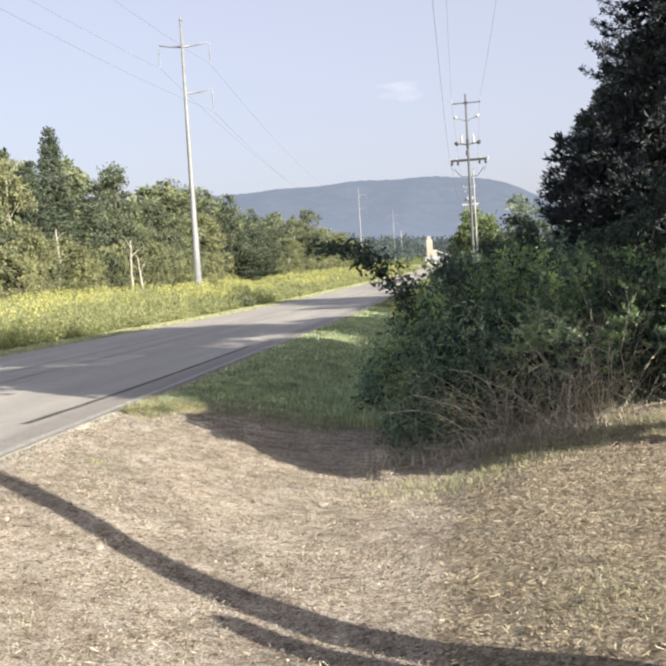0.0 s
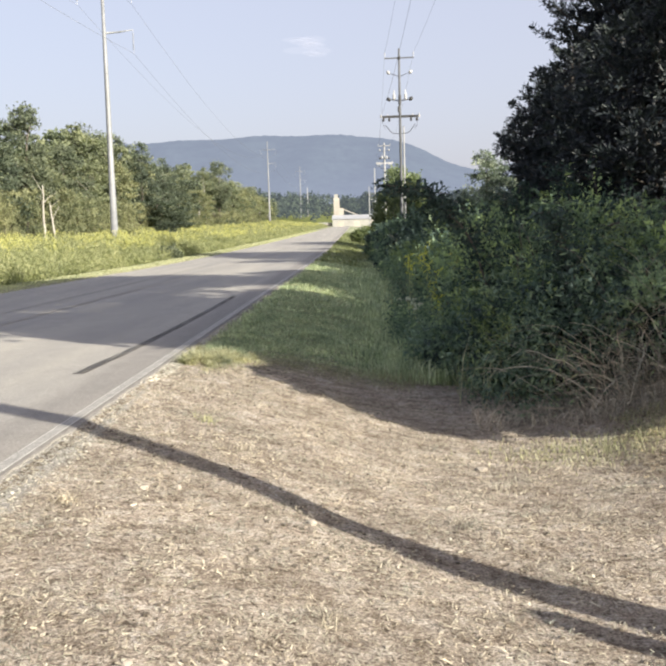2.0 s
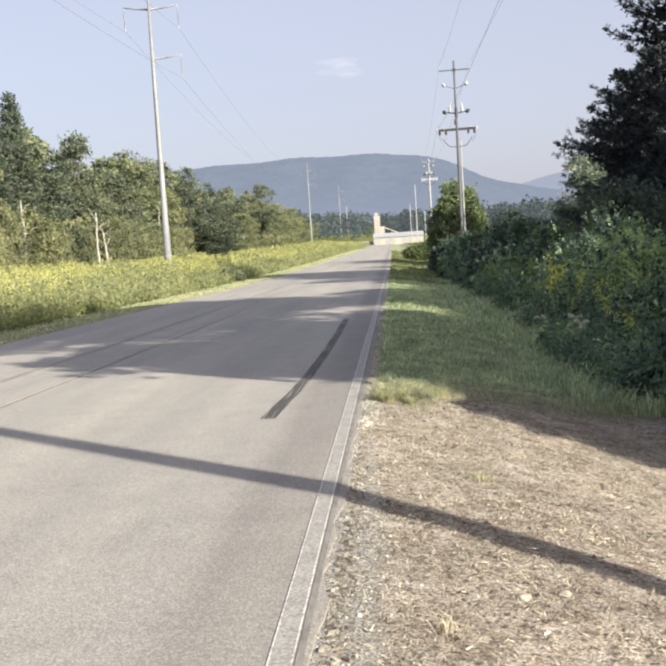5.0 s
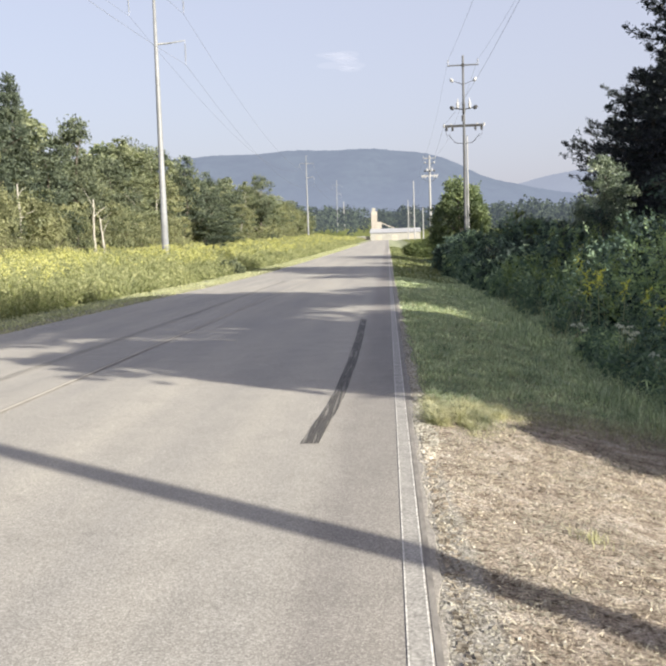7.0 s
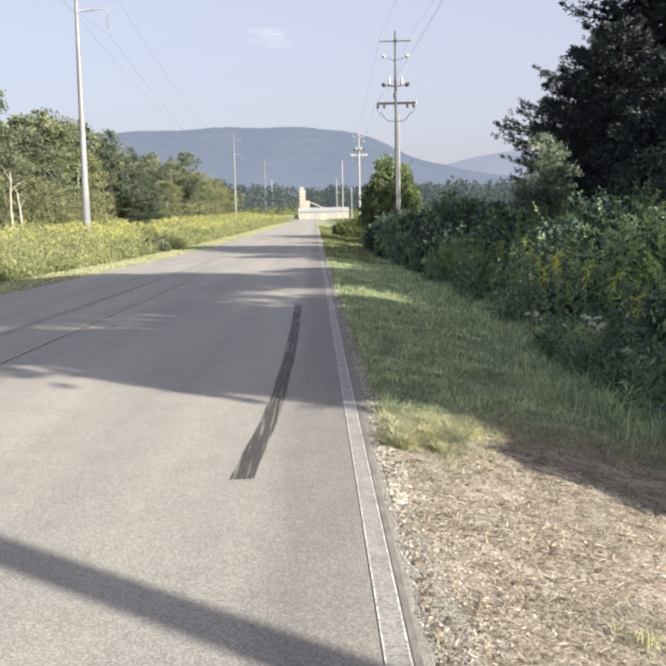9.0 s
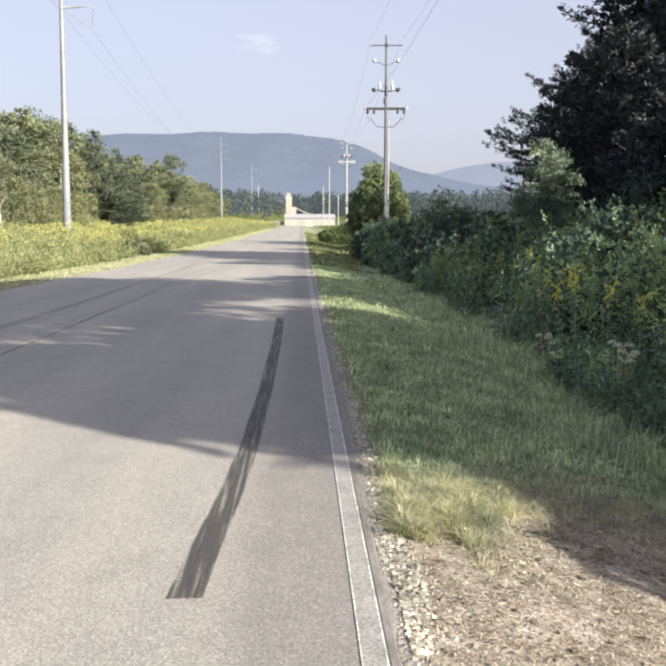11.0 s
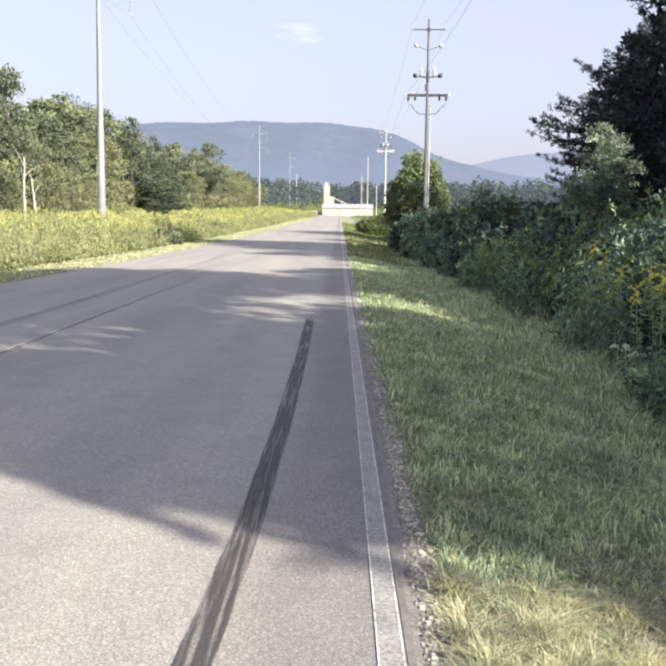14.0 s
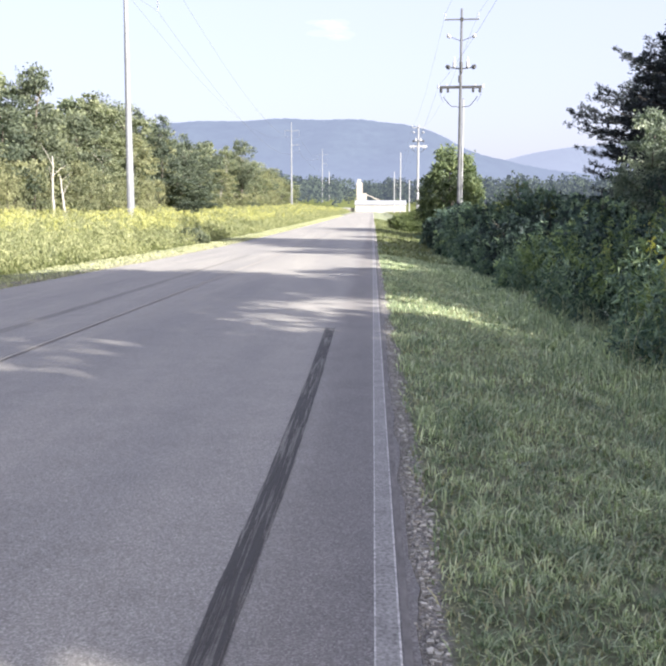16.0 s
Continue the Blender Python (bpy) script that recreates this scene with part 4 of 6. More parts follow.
BUSHES = [(5.15, 1.5, 1.2, 1.4, 1.7), (5.6, 3.4, 1.6, 1.8, 2.4), (4.9, 5.6, 1.1, 1.5, 1.5), (5.8, 8.4, 1.7, 1.8, 2.15), (5.2, 11.2, 1.3, 1.7, 1.6), (6.0, 14.2, 1.8, 2.2, 2.3),
          (5.3, 18.0, 1.3, 2.0, 1.7), (5.9, 22.0, 1.8, 2.4, 2.2), (5.2, 26.5, 1.3, 2.4, 1.7), (5.7, 32.0, 1.9, 3.2, 2.4), (5.2, 39.0, 1.6, 3.4, 1.9), (5.8, 47.0, 1.9, 4.2, 2.6), (5.9, 57.0, 2.0, 4.6, 2.4),
          (7.3, 2.0, 1.7, 1.9, 2.3), (7.5, 6.5, 1.9, 2.4, 2.6), (7.7, 11.5, 2.0, 2.6, 2.3), (8.2, 17.5, 2.2, 3.2, 2.9), (8.4, 32.0, 2.6, 5.0, 2.9), (9.0, 46.0, 3.0, 7.0, 3.2), (9.5, 62.0, 3.0, 7.0, 3.0),
          (6.2, 0.7, 1.2, 1.0, 1.5), (7.8, 0.2, 1.3, 1.0, 1.7), (4.3, 3.3, 0.8, 1.0, 1.0),
          (6.2, 24.0, 0.8, 0.9, 3.1), (7.4, 40.0, 0.7, 0.8, 3.5), (5.9, 63.0, 1.9, 3.5, 3.1), (8.8, 60.0, 1.8, 2.5, 4.3),
          (6.4, 116.0, 2.2, 3.5, 2.6), (5.4, 126.0, 1.6, 3.0, 1.9), (4.5, 60.0, 1.3, 3.5, 2.4), (5.4, 68.0, 1.6, 3.5, 3.0), (4.5, 50.0, 1.1, 3.0, 1.9), (3.3, 112.0, 1.3, 2.0, 1.7), (4.4, 104.0, 1.3, 1.8, 1.1), (-10.9, 56.0, 0.7, 0.8, 0.85),]
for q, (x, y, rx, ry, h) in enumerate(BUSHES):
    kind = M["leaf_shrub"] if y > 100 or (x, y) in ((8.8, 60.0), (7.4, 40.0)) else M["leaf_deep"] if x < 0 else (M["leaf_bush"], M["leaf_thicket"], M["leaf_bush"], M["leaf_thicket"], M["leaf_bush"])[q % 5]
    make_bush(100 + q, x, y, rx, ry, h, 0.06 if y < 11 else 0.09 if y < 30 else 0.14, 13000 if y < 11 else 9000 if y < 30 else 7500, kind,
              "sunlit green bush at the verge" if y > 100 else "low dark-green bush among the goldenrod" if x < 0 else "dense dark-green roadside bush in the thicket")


def make_sapling(seed, x, y, line, spray, label, flat=0.33):
    """A slender stem along the given line with twigs and leaves on its outer part."""
    rng = np.random.default_rng(seed)
    root = tagged(new("sapling"), label, "sapling", "saplings in the thicket")
    line = np.array(line, dtype=float)
    u = np.linspace(0, 1, len(line))
    f = np.linspace(0, 1, 12)
    p = np.stack([np.interp(f, u, line[:, c]) for c in range(3)], 1)
    wood, pts = Soup(), []
    tube(wood, p, 0.022 * (1.12 - f), 6)
    for q in range(spray):
        g = rng.uniform(0.3, 1.0)
        b = np.array([np.interp(g, u, line[:, c]) for c in range(3)])
        az = rng.uniform(0, 6.28)
        e = b + np.array([math.cos(az), math.sin(az), rng.uniform(-flat, flat)]) * rng.uniform(0.15, 0.42)
        tube(wood, [b, (b + e) / 2 + np.array([0, 0, 0.03]), e], [0.006, 0.004, 0.002], 4)
        k = 26
        w = rng.uniform(0.25, 1.1, k)[:, None]
        pts.append(b * (1 - w) + e * w + rng.normal(size=(k, 3)) * 0.05)
    pts = np.concatenate(pts)
    soup_part("stem", wood, M["bark"], root)
    soup_part("foliage", leaves(Soup(), pts, np.full(len(pts), 0.085), rng, 0.42, -0.1, tone=rng.uniform(0.0, 0.3, len(pts))), M["leaf_bush"], root)
    root.matrix_basis = pose(*on_ground(x, y))


make_sapling(300, 4.5, 2.75, [(0, 0, -0.1), (-0.15, 0, 1.0), (-0.45, -0.05, 2.0), (-1.0, -0.1, 2.55), (-1.6, -0.15, 2.72)], 64, "leafy sapling whose branch hangs over the verge", 0.1)
for q, (x, y, h, lx) in enumerate([(5.2, 0.9, 2.1, -0.4), (6.6, 0.6, 2.3, 0.3), (5.3, 5.2, 2.2, -0.5), (6.4, 6.4, 2.7, -0.2), (7.4, 1.8, 2.8, 0.4), (6.1, 10.5, 2.5, -0.3), (6.9, 16.0, 2.8, 0.2), (6.3, 20.0, 2.6, -0.3)]):
    make_sapling(301 + q, x, y, [(0, 0, -0.1), (lx * 0.2, 0.05, h * 0.5), (lx * 0.6, 0.1, h * 0.85), (lx * 1.2, 0.12, h)], 30, "slender leafy sapling standing up from the thicket")


def make_sumac(seed, x, y, h, stems):
    """Upright stems crowned with drooping feathered fronds."""
    rng = np.random.default_rng(seed)
    root = tagged(new("sumac_bush"), "green sumac with long drooping feathered fronds", "bush", "sumacs in the thicket")
    wood, pts, way = Soup(), [], []
    for q in range(stems):
        top = np.array([rng.normal() * 0.55, rng.normal() * 0.55, h * rng.uniform(0.7, 1.0)])
        tube(wood, [(top[0] * 0.3, top[1] * 0.3, -0.2), top * np.array([0.6, 0.6, 0.5]), top], [0.022, 0.018, 0.01], 6)
        for r in range(11):
            az = r * 2.4 + rng.uniform(0, 0.6)
            L = rng.uniform(0.45, 0.75)
            d = np.array([math.cos(az), math.sin(az), 0])
            f = np.linspace(0, 1, 6)
            rib = top[None] + d[None] * (L * f)[:, None] + np.array([0, 0, 1.0])[None] * (-0.35 * rng.uniform(0, 1) * (r / 11) + L * (0.35 * f - 0.75 * f ** 2))[:, None]
            tube(wood, rib, 0.006 * (1.1 - f), 4)
            g = np.linspace(0.2, 1.0, 10)
            p = np.stack([np.interp(g, f, rib[:, c]) for c in range(3)], 1)
            side = np.array([-d[1], d[0], 0])
            for sgn in (-1, 1):
                w = d[None] * 0.5 + sgn * side[None] * np.ones((10, 1)) + np.array([[0, 0, -0.25]])
                pts.append(p + w * 0.055)
                way.append(w)
    pts, way = np.concatenate(pts), np.concatenate(way)
    way /= np.linalg.norm(way, axis=1)[:, None]
    soup_part("stem", wood, M["bark"], root)
    soup_part("foliage", leaves(Soup(), pts, np.full(len(pts), 0.13), rng, 0.3, 0.0, 0.2, tone=0.55 + 0.12 * rng.normal(size=len(pts)), along=way), M["leaf_thicket"], root)
    root.matrix_basis = pose(*on_ground(x, y))


for q, (x, y, h, k) in enumerate([(6.3, 6.0, 2.1, 6), (7.2, 4.9, 2.1, 6), (6.6, 3.3, 1.9, 5), (5.4, 4.4, 1.45, 4), (7.0, 8.2, 2.2, 5)]):
    make_sumac(400 + q, x, y, h, k)


# ---- ground cover ----
def patch(x, y, a=1.0):
    """A smooth patchiness from 0 to 1."""
    return 0.5 + 0.25 * np.sin(x * 3.1 * a + 2.0 * np.sin(y * 1.3 * a)) + 0.25 * np.sin(y * 2.7 * a + 1.5 * np.sin(x * 2.2 * a + 0.7))


def make_goldenrod():
    rng = np.random.default_rng(7)
    n = 16500
    y = 8 + 420 * rng.uniform(0, 1, n) ** 2.3
    x = -10.45 - 24 * rng.uniform(0, 1, n) ** 1.3
    drift = patch(x * 0.16, y * 0.1)
    h = rng.uniform(0.85, 1.3, n) * (0.72 + 0.55 * drift) * (0.5 + 0.5 * smooth01(-10.4, -12.0, x))
    g = ground_z(x, y)
    big = 1 + 0.012 * y
    leafs, bloom = Soup(), Soup()
    m = 13
    f = rng.uniform(0.05, 0.95, (n, m))
    p = np.stack([x[:, None] + rng.normal(size=(n, m)) * 0.13, y[:, None] + rng.normal(size=(n, m)) * 0.13, g[:, None] + f * h[:, None]], -1).reshape(-1, 3)
    leaves(leafs, p, np.repeat(0.135 * big, m), rng, 0.24, 1.0)
    has = (drift + rng.normal(size=n) * 0.2 > 0.62) & (x < -11.4 - 0.8 * rng.uniform(0, 1, n))
    has &= rng.uniform(0, 1, n) < 1 - 0.6 * smooth01(60, 170, y)
    k = has.sum()
    m = 17
    p = np.stack([x[has][:, None] + rng.normal(size=(k, m)) * 0.1, y[has][:, None] + rng.normal(size=(k, m)) * 0.1, (g + h)[has][:, None] + rng.uniform(-0.3, 0.1, (k, m))], -1).reshape(-1, 3)
    leaves(bloom, p, np.repeat(0.064 * big[has], m), rng, 0.5, 0.6)
    root = new("goldenrod_field")
    tagged(root, "tall goldenrod and weeds in yellow bloom", "wildflowers", kind="stuff")
    soup_part("foliage", leafs, M["goldenrod_leaf"], root)
    soup_part("blooms", bloom, M["goldenrod_bloom"], root)


make_goldenrod()


def stuff(name, soup, material, label, category):
    return tagged(soup_part(name, soup, material), label, category, kind="stuff")


def grass_edge(x):
    """Where the green grass begins along the verge."""
    return 1.2 + 1.0 * smooth01(0.55, 1.2, x) + 0.2 * np.clip(x - 1.2, 0, 2.5)


def make_grass():
    rng = np.random.default_rng(8)
    green, dry = Soup(), Soup()
    n = 150000
    y = 0.2 + 50 * rng.uniform(0, 1, n) ** 2.5
    x = 0.2 + 4.3 * rng.uniform(0, 1, n)
    keep = (y > grass_edge(x) + 0.25 * np.sin(x * 4.3 + 1.0) * np.sin(x * 1.9) + rng.normal(size=n) * 0.28) & (rng.uniform(0, 1, n) < 0.35 + patch(x * 0.6, y * 0.6) + smooth01(4, 8, y)) & (x > 0.24 + 0.05 * np.sin(y * 3.0) + 0.04 * rng.normal(size=n))
    x, y = x[keep], y[keep]
    pt = patch(x, y)
    h = (0.03 + 0.04 * pt + 0.03 * patch(x, y, 3.3) + 0.004 * np.minimum(y, 8)) * (1 + 1.0 * smooth01(2.2, 3.8, x))
    base = np.stack([x, y, ground_z(x, y) - 0.01], 1)
    pale = rng.uniform(0, 1, len(x)) < 0.16 + 0.3 * (1 - pt) + 0.35 * (1 - smooth01(0.8, 2.6, y)) + 0.6 * (1 - smooth01(1.5, 1.95, y)) * (1 - smooth01(0.9, 1.4, x))
    pale |= rng.uniform(0, 1, len(x)) < 0.85 * (1 - smooth01(0.15, 0.75, y - grass_edge(x)))
    wide = 0.0062 + 0.0007 * y
    blades(green, base[~pale], h[~pale], wide[~pale], rng, 0.8, 0.7)
    blades(dry, base[pale], h[pale] * 0.85, wide[pale], rng, 1.2, 1.3)
    k = 2600
    cx, cy = 0.35 + 3.6 * rng.uniform(0, 1, k), 1.0 + 8 * rng.uniform(0, 1, k) ** 1.5
    ok = cy > grass_edge(cx) + 0.1
    cx, cy = cx[ok], cy[ok]
    px, py = (cx[:, None] + rng.normal(size=(len(cx), 16)) * 0.022).ravel(), (cy[:, None] + rng.normal(size=(len(cx), 16)) * 0.022).ravel()
    blades(green, np.stack([px, py, ground_z(px, py) - 0.01], 1), np.repeat(rng.uniform(0.035, 0.075, len(cx)), 16), 0.0075, rng, 0.5, 0.7)
    stuff("verge_grass", green, M["grass_blade"], "green uneven mown grass on the verge", "grass")
    stuff("dry_grass", dry, M["grass_dry"], "pale dry blades among the verge grass", "grass")
    s = Soup()
    k = 75
    cy = rng.uniform(0.85, 2.05, k)
    cx = 0.28 + rng.uniform(0, 1, k) ** 1.3 * (0.35 + 0.45 * smooth01(0.9, 1.7, cy))
    tall = rng.uniform(0.07, 0.15, k)
    m = 130
    off = rng.normal(size=(k, m, 2)) * 0.026
    x, y = (cx[:, None] + off[:, :, 0]).ravel(), (cy[:, None] + off[:, :, 1]).ravel()
    blades(s, np.stack([x, y, ground_z(x, y) - 0.01], 1), np.repeat(tall, m), 0.0042, rng, 1.0, 1.1)
    x = rng.uniform(0.6, 3.2, 4200)
    y = grass_edge(x) - 0.25 + rng.normal(size=4200) * 0.35
    blades(s, np.stack([x, y, ground_z(x, y) - 0.01], 1), 0.085, 0.0038, rng, 1.7, 2.2)
    stuff("grass_tuft", s, M["tuft_blade"], "yellow-green sunlit grass tuft at the road's edge", "grass")
    s = Soup()
    n = 32000
    y = 7 + 260 * rng.uniform(0, 1, n) ** 1.8
    x = rng.uniform(-10.5, -8.2, n)
    blades(s, np.stack([x, y, ground_z(x, y) - 0.01], 1), 0.065, 0.009 + 0.0008 * y, rng, 1.0, 1.0)
    stuff("verge_grass", s, M["verge_blade"], "pale mown grass along the far verge", "grass")
    s = Soup()
    n = 14000
    y = 40 + 150 * rng.uniform(0, 1, n) ** 1.4
    x = 0.25 + 6.5 * rng.uniform(0, 1, n)
    blades(s, np.stack([x, y, ground_z(x, y) - 0.01], 1), 0.2, 0.05 + 0.0006 * y, rng, 0.8, 0.6)
    stuff("verge_grass", s, M["weed_grass"], "uneven grass farther along the verge", "grass")


def make_straw():
    rng = np.random.default_rng(18)
    s = Soup()
    n = 215000
    x = 0.16 + 7.0 * rng.uniform(0, 1, n) ** 1.15
    y = -10.5 + 13.5 * rng.uniform(0, 1, n)
    keep = rng.uniform(0, 1, n) < 0.2 + 0.8 * patch(x, y, 2.0) * smooth01(0.0, 0.7, x + 0.15 * np.sin(y * 2))
    x, y = x[keep], y[keep]
    n = len(x)
    p = np.stack([x, y, ground_z(x, y) + 0.002 + 0.045 * patch(x, y, 5.0) * rng.uniform(0, 1, n)], 1)
    az = rng.uniform(0, np.pi, n)
    d = np.stack([np.cos(az), np.sin(az), rng.normal(size=n) * 0.3], 1)
    t = np.stack([-np.sin(az), np.cos(az), rng.normal(size=n) * 0.4], 1)
    L, w = 0.004 + 0.022 * rng.uniform(0, 1, n)[:, None] ** 1.7, rng.uniform(0.0011, 0.003, n)[:, None]
    v = np.stack([p - d * L - t * w, p + d * L - t * w * 0.6, p + d * L + t * w * 0.6, p - d * L + t * w], 1)
    s.add(v.reshape(-1, 3), np.arange(4 * n).reshape(-1, 4))
    k = 3000
    cx, cy = 0.4 + 6.2 * rng.uniform(0, 1, k), rng.uniform(-10.3, 0.4, k)
    m = 16
    px, py = (cx[:, None] + rng.normal(size=(k, m)) * 0.05).ravel(), (cy[:, None] + rng.normal(size=(k, m)) * 0.05).ravel()
    leaves(s, np.stack([px, py, ground_z(px, py) + rng.uniform(0.004, 0.06, k * m)], 1), rng.uniform(0.012, 0.034, k * m), rng, 0.09, 0.0)
    stuff("cut_straw", s, M["straw"], "dry tan mown grass lying on the ground", "straw")
    s = Soup()
    n = 46000
    x, y = rng.uniform(4.3, 8.5, n), rng.uniform(-9.0, -0.4, n)
    keep = rng.uniform(0, 1, n) < smooth01(4.45, 4.95, x - 0.05 * (y + 5)) * (0.15 + 1.1 * patch(x, y, 2.4))
    x, y = x[keep], y[keep]
    p = np.stack([x, y, ground_z(x, y) + rng.uniform(0.004, 0.05, len(x))], 1)
    way = np.stack([rng.normal(size=len(x)) + 0.5, rng.normal(size=len(x)) * 0.6, rng.normal(size=len(x)) * 0.25], 1)
    way /= np.linalg.norm(way, axis=1)[:, None]
    leaves(s, p, rng.uniform(0.016, 0.06, len(x)), rng, 0.1, 0.0, tone=0.42 + 0.28 * rng.normal(size=len(x)), along=way)
    leaves(s, p[::9], rng.uniform(0.015, 0.034, len(p[::9])), rng, 0.4, 0.0, tone=0.3 + 0.25 * rng.normal(size=len(p[::9])))
    stuff("leaf_litter", s, M["litter_leaf"], "matted brown dead grass and leaves on the ground", "leaves")
    s = Soup()
    n = 2600
    x, y = rng.uniform(5.0, 8.0, n), rng.uniform(-2.0, -0.9, n)
    x2, y2 = rng.normal(4.6, 0.45, 900), rng.normal(-1.9, 0.3, 900)
    x3, y3 = rng.normal(1.05, 0.05, 60), rng.normal(-2.1, 0.06, 60)
    x, y = np.concatenate([x, x2, x3]), np.concatenate([y, y2, y3])
    blades(s, np.stack([x, y, ground_z(x, y) - 0.01], 1), 0.09, 0.006, rng, 0.8, 0.5)
    x, y = rng.normal(5.6, 0.22, 700), rng.normal(-6.1, 0.3, 700)
    blades(s, np.stack([x, y, ground_z(x, y) - 0.005], 1), 0.03, 0.005, rng, 1.0, 1.4)
    d = Soup()
    for cx, cy, k, spread in ((0.64, -4.95, 70, 0.03), (2.3, -6.2, 40, 0.05), (3.1, -4.4, 40, 0.05), (1.5, -3.1, 34, 0.04), (2.7, -8.0, 40, 0.05)):
        px, py = rng.normal(cx, spread, k), rng.normal(cy, spread, k)
        blades(d, np.stack([px, py, ground_z(px, py) - 0.005], 1), 0.1, 0.0036, rng, 1.6, 1.8)
    stuff("dead_tuft", d, M["straw"], "small pale dead grass tufts in the straw", "grass")
    stuff("grass_patch", s, M["grass_dry"], "thin yellow-green grass in the ditch", "grass")


def make_stubble():
    """Cut stalks that still stand in the straw."""
    rng = np.random.default_rng(48)
    s = Soup()
    n = 30000
    x, y = 0.3 + 6.0 * rng.uniform(0, 1, n), rng.uniform(-10.5, 0.9, n)
    keep = rng.uniform(0, 1, n) < patch(x, y, 1.7) ** 2
    x, y = x[keep], y[keep]
    blades(s, np.stack([x, y, ground_z(x, y) - 0.005], 1), 0.028, 0.0024, rng, 1.3, 1.6)
    stuff("stubble", s, M["straw"], "short dry grass stubble standing in the straw", "grass")


def make_rock(seed, x, y, r):
    rng = np.random.default_rng(seed)
    bm = bmesh.new()
    bmesh.ops.create_icosphere(bm, subdivisions=2, radius=r)
    k = rng.uniform(0, 6, 3)
    for v in bm.verts:
        p = v.co / r
        v.co *= 1 + 0.16 * math.sin(3 * p.x + k[0]) + 0.14 * math.sin(4 * p.y + k[1]) * math.cos(3 * p.z + k[2])
        v.co.z *= 0.55
    ob = part("rock", bm, M["rock"])
    ob.matrix_basis = pose(x, y, float(ground_z(x, y)) + r * 0.2, 0, 0, float(rng.uniform(0, 360)))
    return tagged(ob, "small pale stone lying in the straw", "stone", "stones in the straw")


def make_brush():
    """Dead canes and weed stalks leaning over the ditch."""
    rng = np.random.default_rng(28)
    s = Soup()
    n = 2000
    x = 4.7 + 4.6 * rng.uniform(0, 1, n) ** 0.8
    y = -0.45 + 0.3 * np.sin(x * 1.9) + rng.uniform(-0.1, 1.3, n) + 0.25 * np.maximum(0, x - 6)
    base = np.stack([x, y, ground_z(x, y) - 0.03], 1)
    az = rng.normal(math.pi * 1.4, 1.5, n)
    out = np.stack([np.cos(az), np.sin(az) * 0.7, np.zeros(n)], 1)
    reach, rise = rng.uniform(0.15, 1.5, n), rng.uniform(0.12, 1.1, n) * (0.55 + 0.45 * smooth01(4.5, 6.5, x))
    f = np.linspace(0, 1, 7)
    arc = base[:, None, :] + out[:, None, :] * (reach[:, None] * f[None])[:, :, None]
    arc[:, :, 2] += rise[:, None] * (4 * f[None] * (1 - rng.uniform(0.35, 0.95, n)[:, None] * f[None])) * 0.7
    arc += np.cumsum(rng.normal(size=(n, 7, 3)) * 0.035, 1)
    arc[:, :, 2] = np.maximum(arc[:, :, 2], ground_z(arc[:, :, 0], arc[:, :, 1]) + 0.01)
    wide = (0.003 + 0.006 * rng.uniform(0, 1, n) ** 2)[:, None, None] * (1.15 - f)[None, :, None]
    t = np.cross(out, rng.normal(size=(n, 3)))
    t /= np.linalg.norm(t, axis=1)[:, None]
    v = np.stack([arc - t[:, None, :] * wide, arc + t[:, None, :] * wide], 2).reshape(-1, 3)
    o = 14 * np.arange(n)[:, None] + 2 * np.arange(6)[None]
    s.add(v, np.stack([o, o + 1, o + 3, o + 2], -1).reshape(-1, 4))
    n = 3000
    x = rng.uniform(3.7, 9.0, n)
    y = -0.7 + 0.3 * np.sin(x * 1.9) + rng.uniform(-0.35, 0.7, n) + 0.25 * np.maximum(0, x - 6)
    blades(s, np.stack([x, y, ground_z(x, y) - 0.02], 1), 0.22, 0.006, rng, 1.6, 1.6)
    stuff("dead_brush", s, M["dead_stem"], "tangled dry brown canes at the thicket's foot", "brush")
    leafs, tops = Soup(), Soup()
    n = 2200
    y = -0.3 + 55 * rng.uniform(0, 1, n) ** 1.4
    x = 3.45 + 0.55 * (1 - smooth01(0.5, 3.0, y)) + 0.3 * smooth01(3.5, 7.0, y) + 0.25 * np.sin(y * 0.9) - 0.25 * smooth01(7, 9, y) * (1 - smooth01(13, 17, y)) + np.abs(rng.normal(size=n)) * 1.0
    y[:650] = rng.uniform(0.2, 9.0, 650)
    x[:650] = 3.9 - 0.7 * smooth01(1.5, 5.0, y[:650]) + np.abs(rng.normal(size=650)) * 0.6
    h = rng.uniform(0.35, 1.5, n) * np.where((np.arange(n) < 650) & (x < 4), 0.55, 1) + 0.55 * smooth01(3.6, 5.0, x) * rng.uniform(0, 1, n)
    keep = rng.uniform(0, 1, n) < 0.25 + 0.9 * patch(x * 0.45, y * 0.4)
    x, y, h = x[keep], y[keep], h[keep]
    n = len(x)
    g = ground_z(x, y)
    m = 30
    f = rng.uniform(0.03, 1.0, (n, m))
    # Each weed has its own tone, darker low down and paler at the top.
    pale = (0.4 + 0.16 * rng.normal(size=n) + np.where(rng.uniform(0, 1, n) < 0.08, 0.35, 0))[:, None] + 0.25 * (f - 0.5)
    p = np.stack([x[:, None] + rng.normal(size=(n, m)) * 0.1, y[:, None] + rng.normal(size=(n, m)) * 0.1, g[:, None] + f * h[:, None]], -1).reshape(-1, 3)
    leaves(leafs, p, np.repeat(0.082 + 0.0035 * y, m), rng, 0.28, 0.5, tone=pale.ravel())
    k = np.flatnonzero((h > 1.05) & (y > 3.5) & (rng.uniform(0, 1, n) < 0.035))
    m = 16
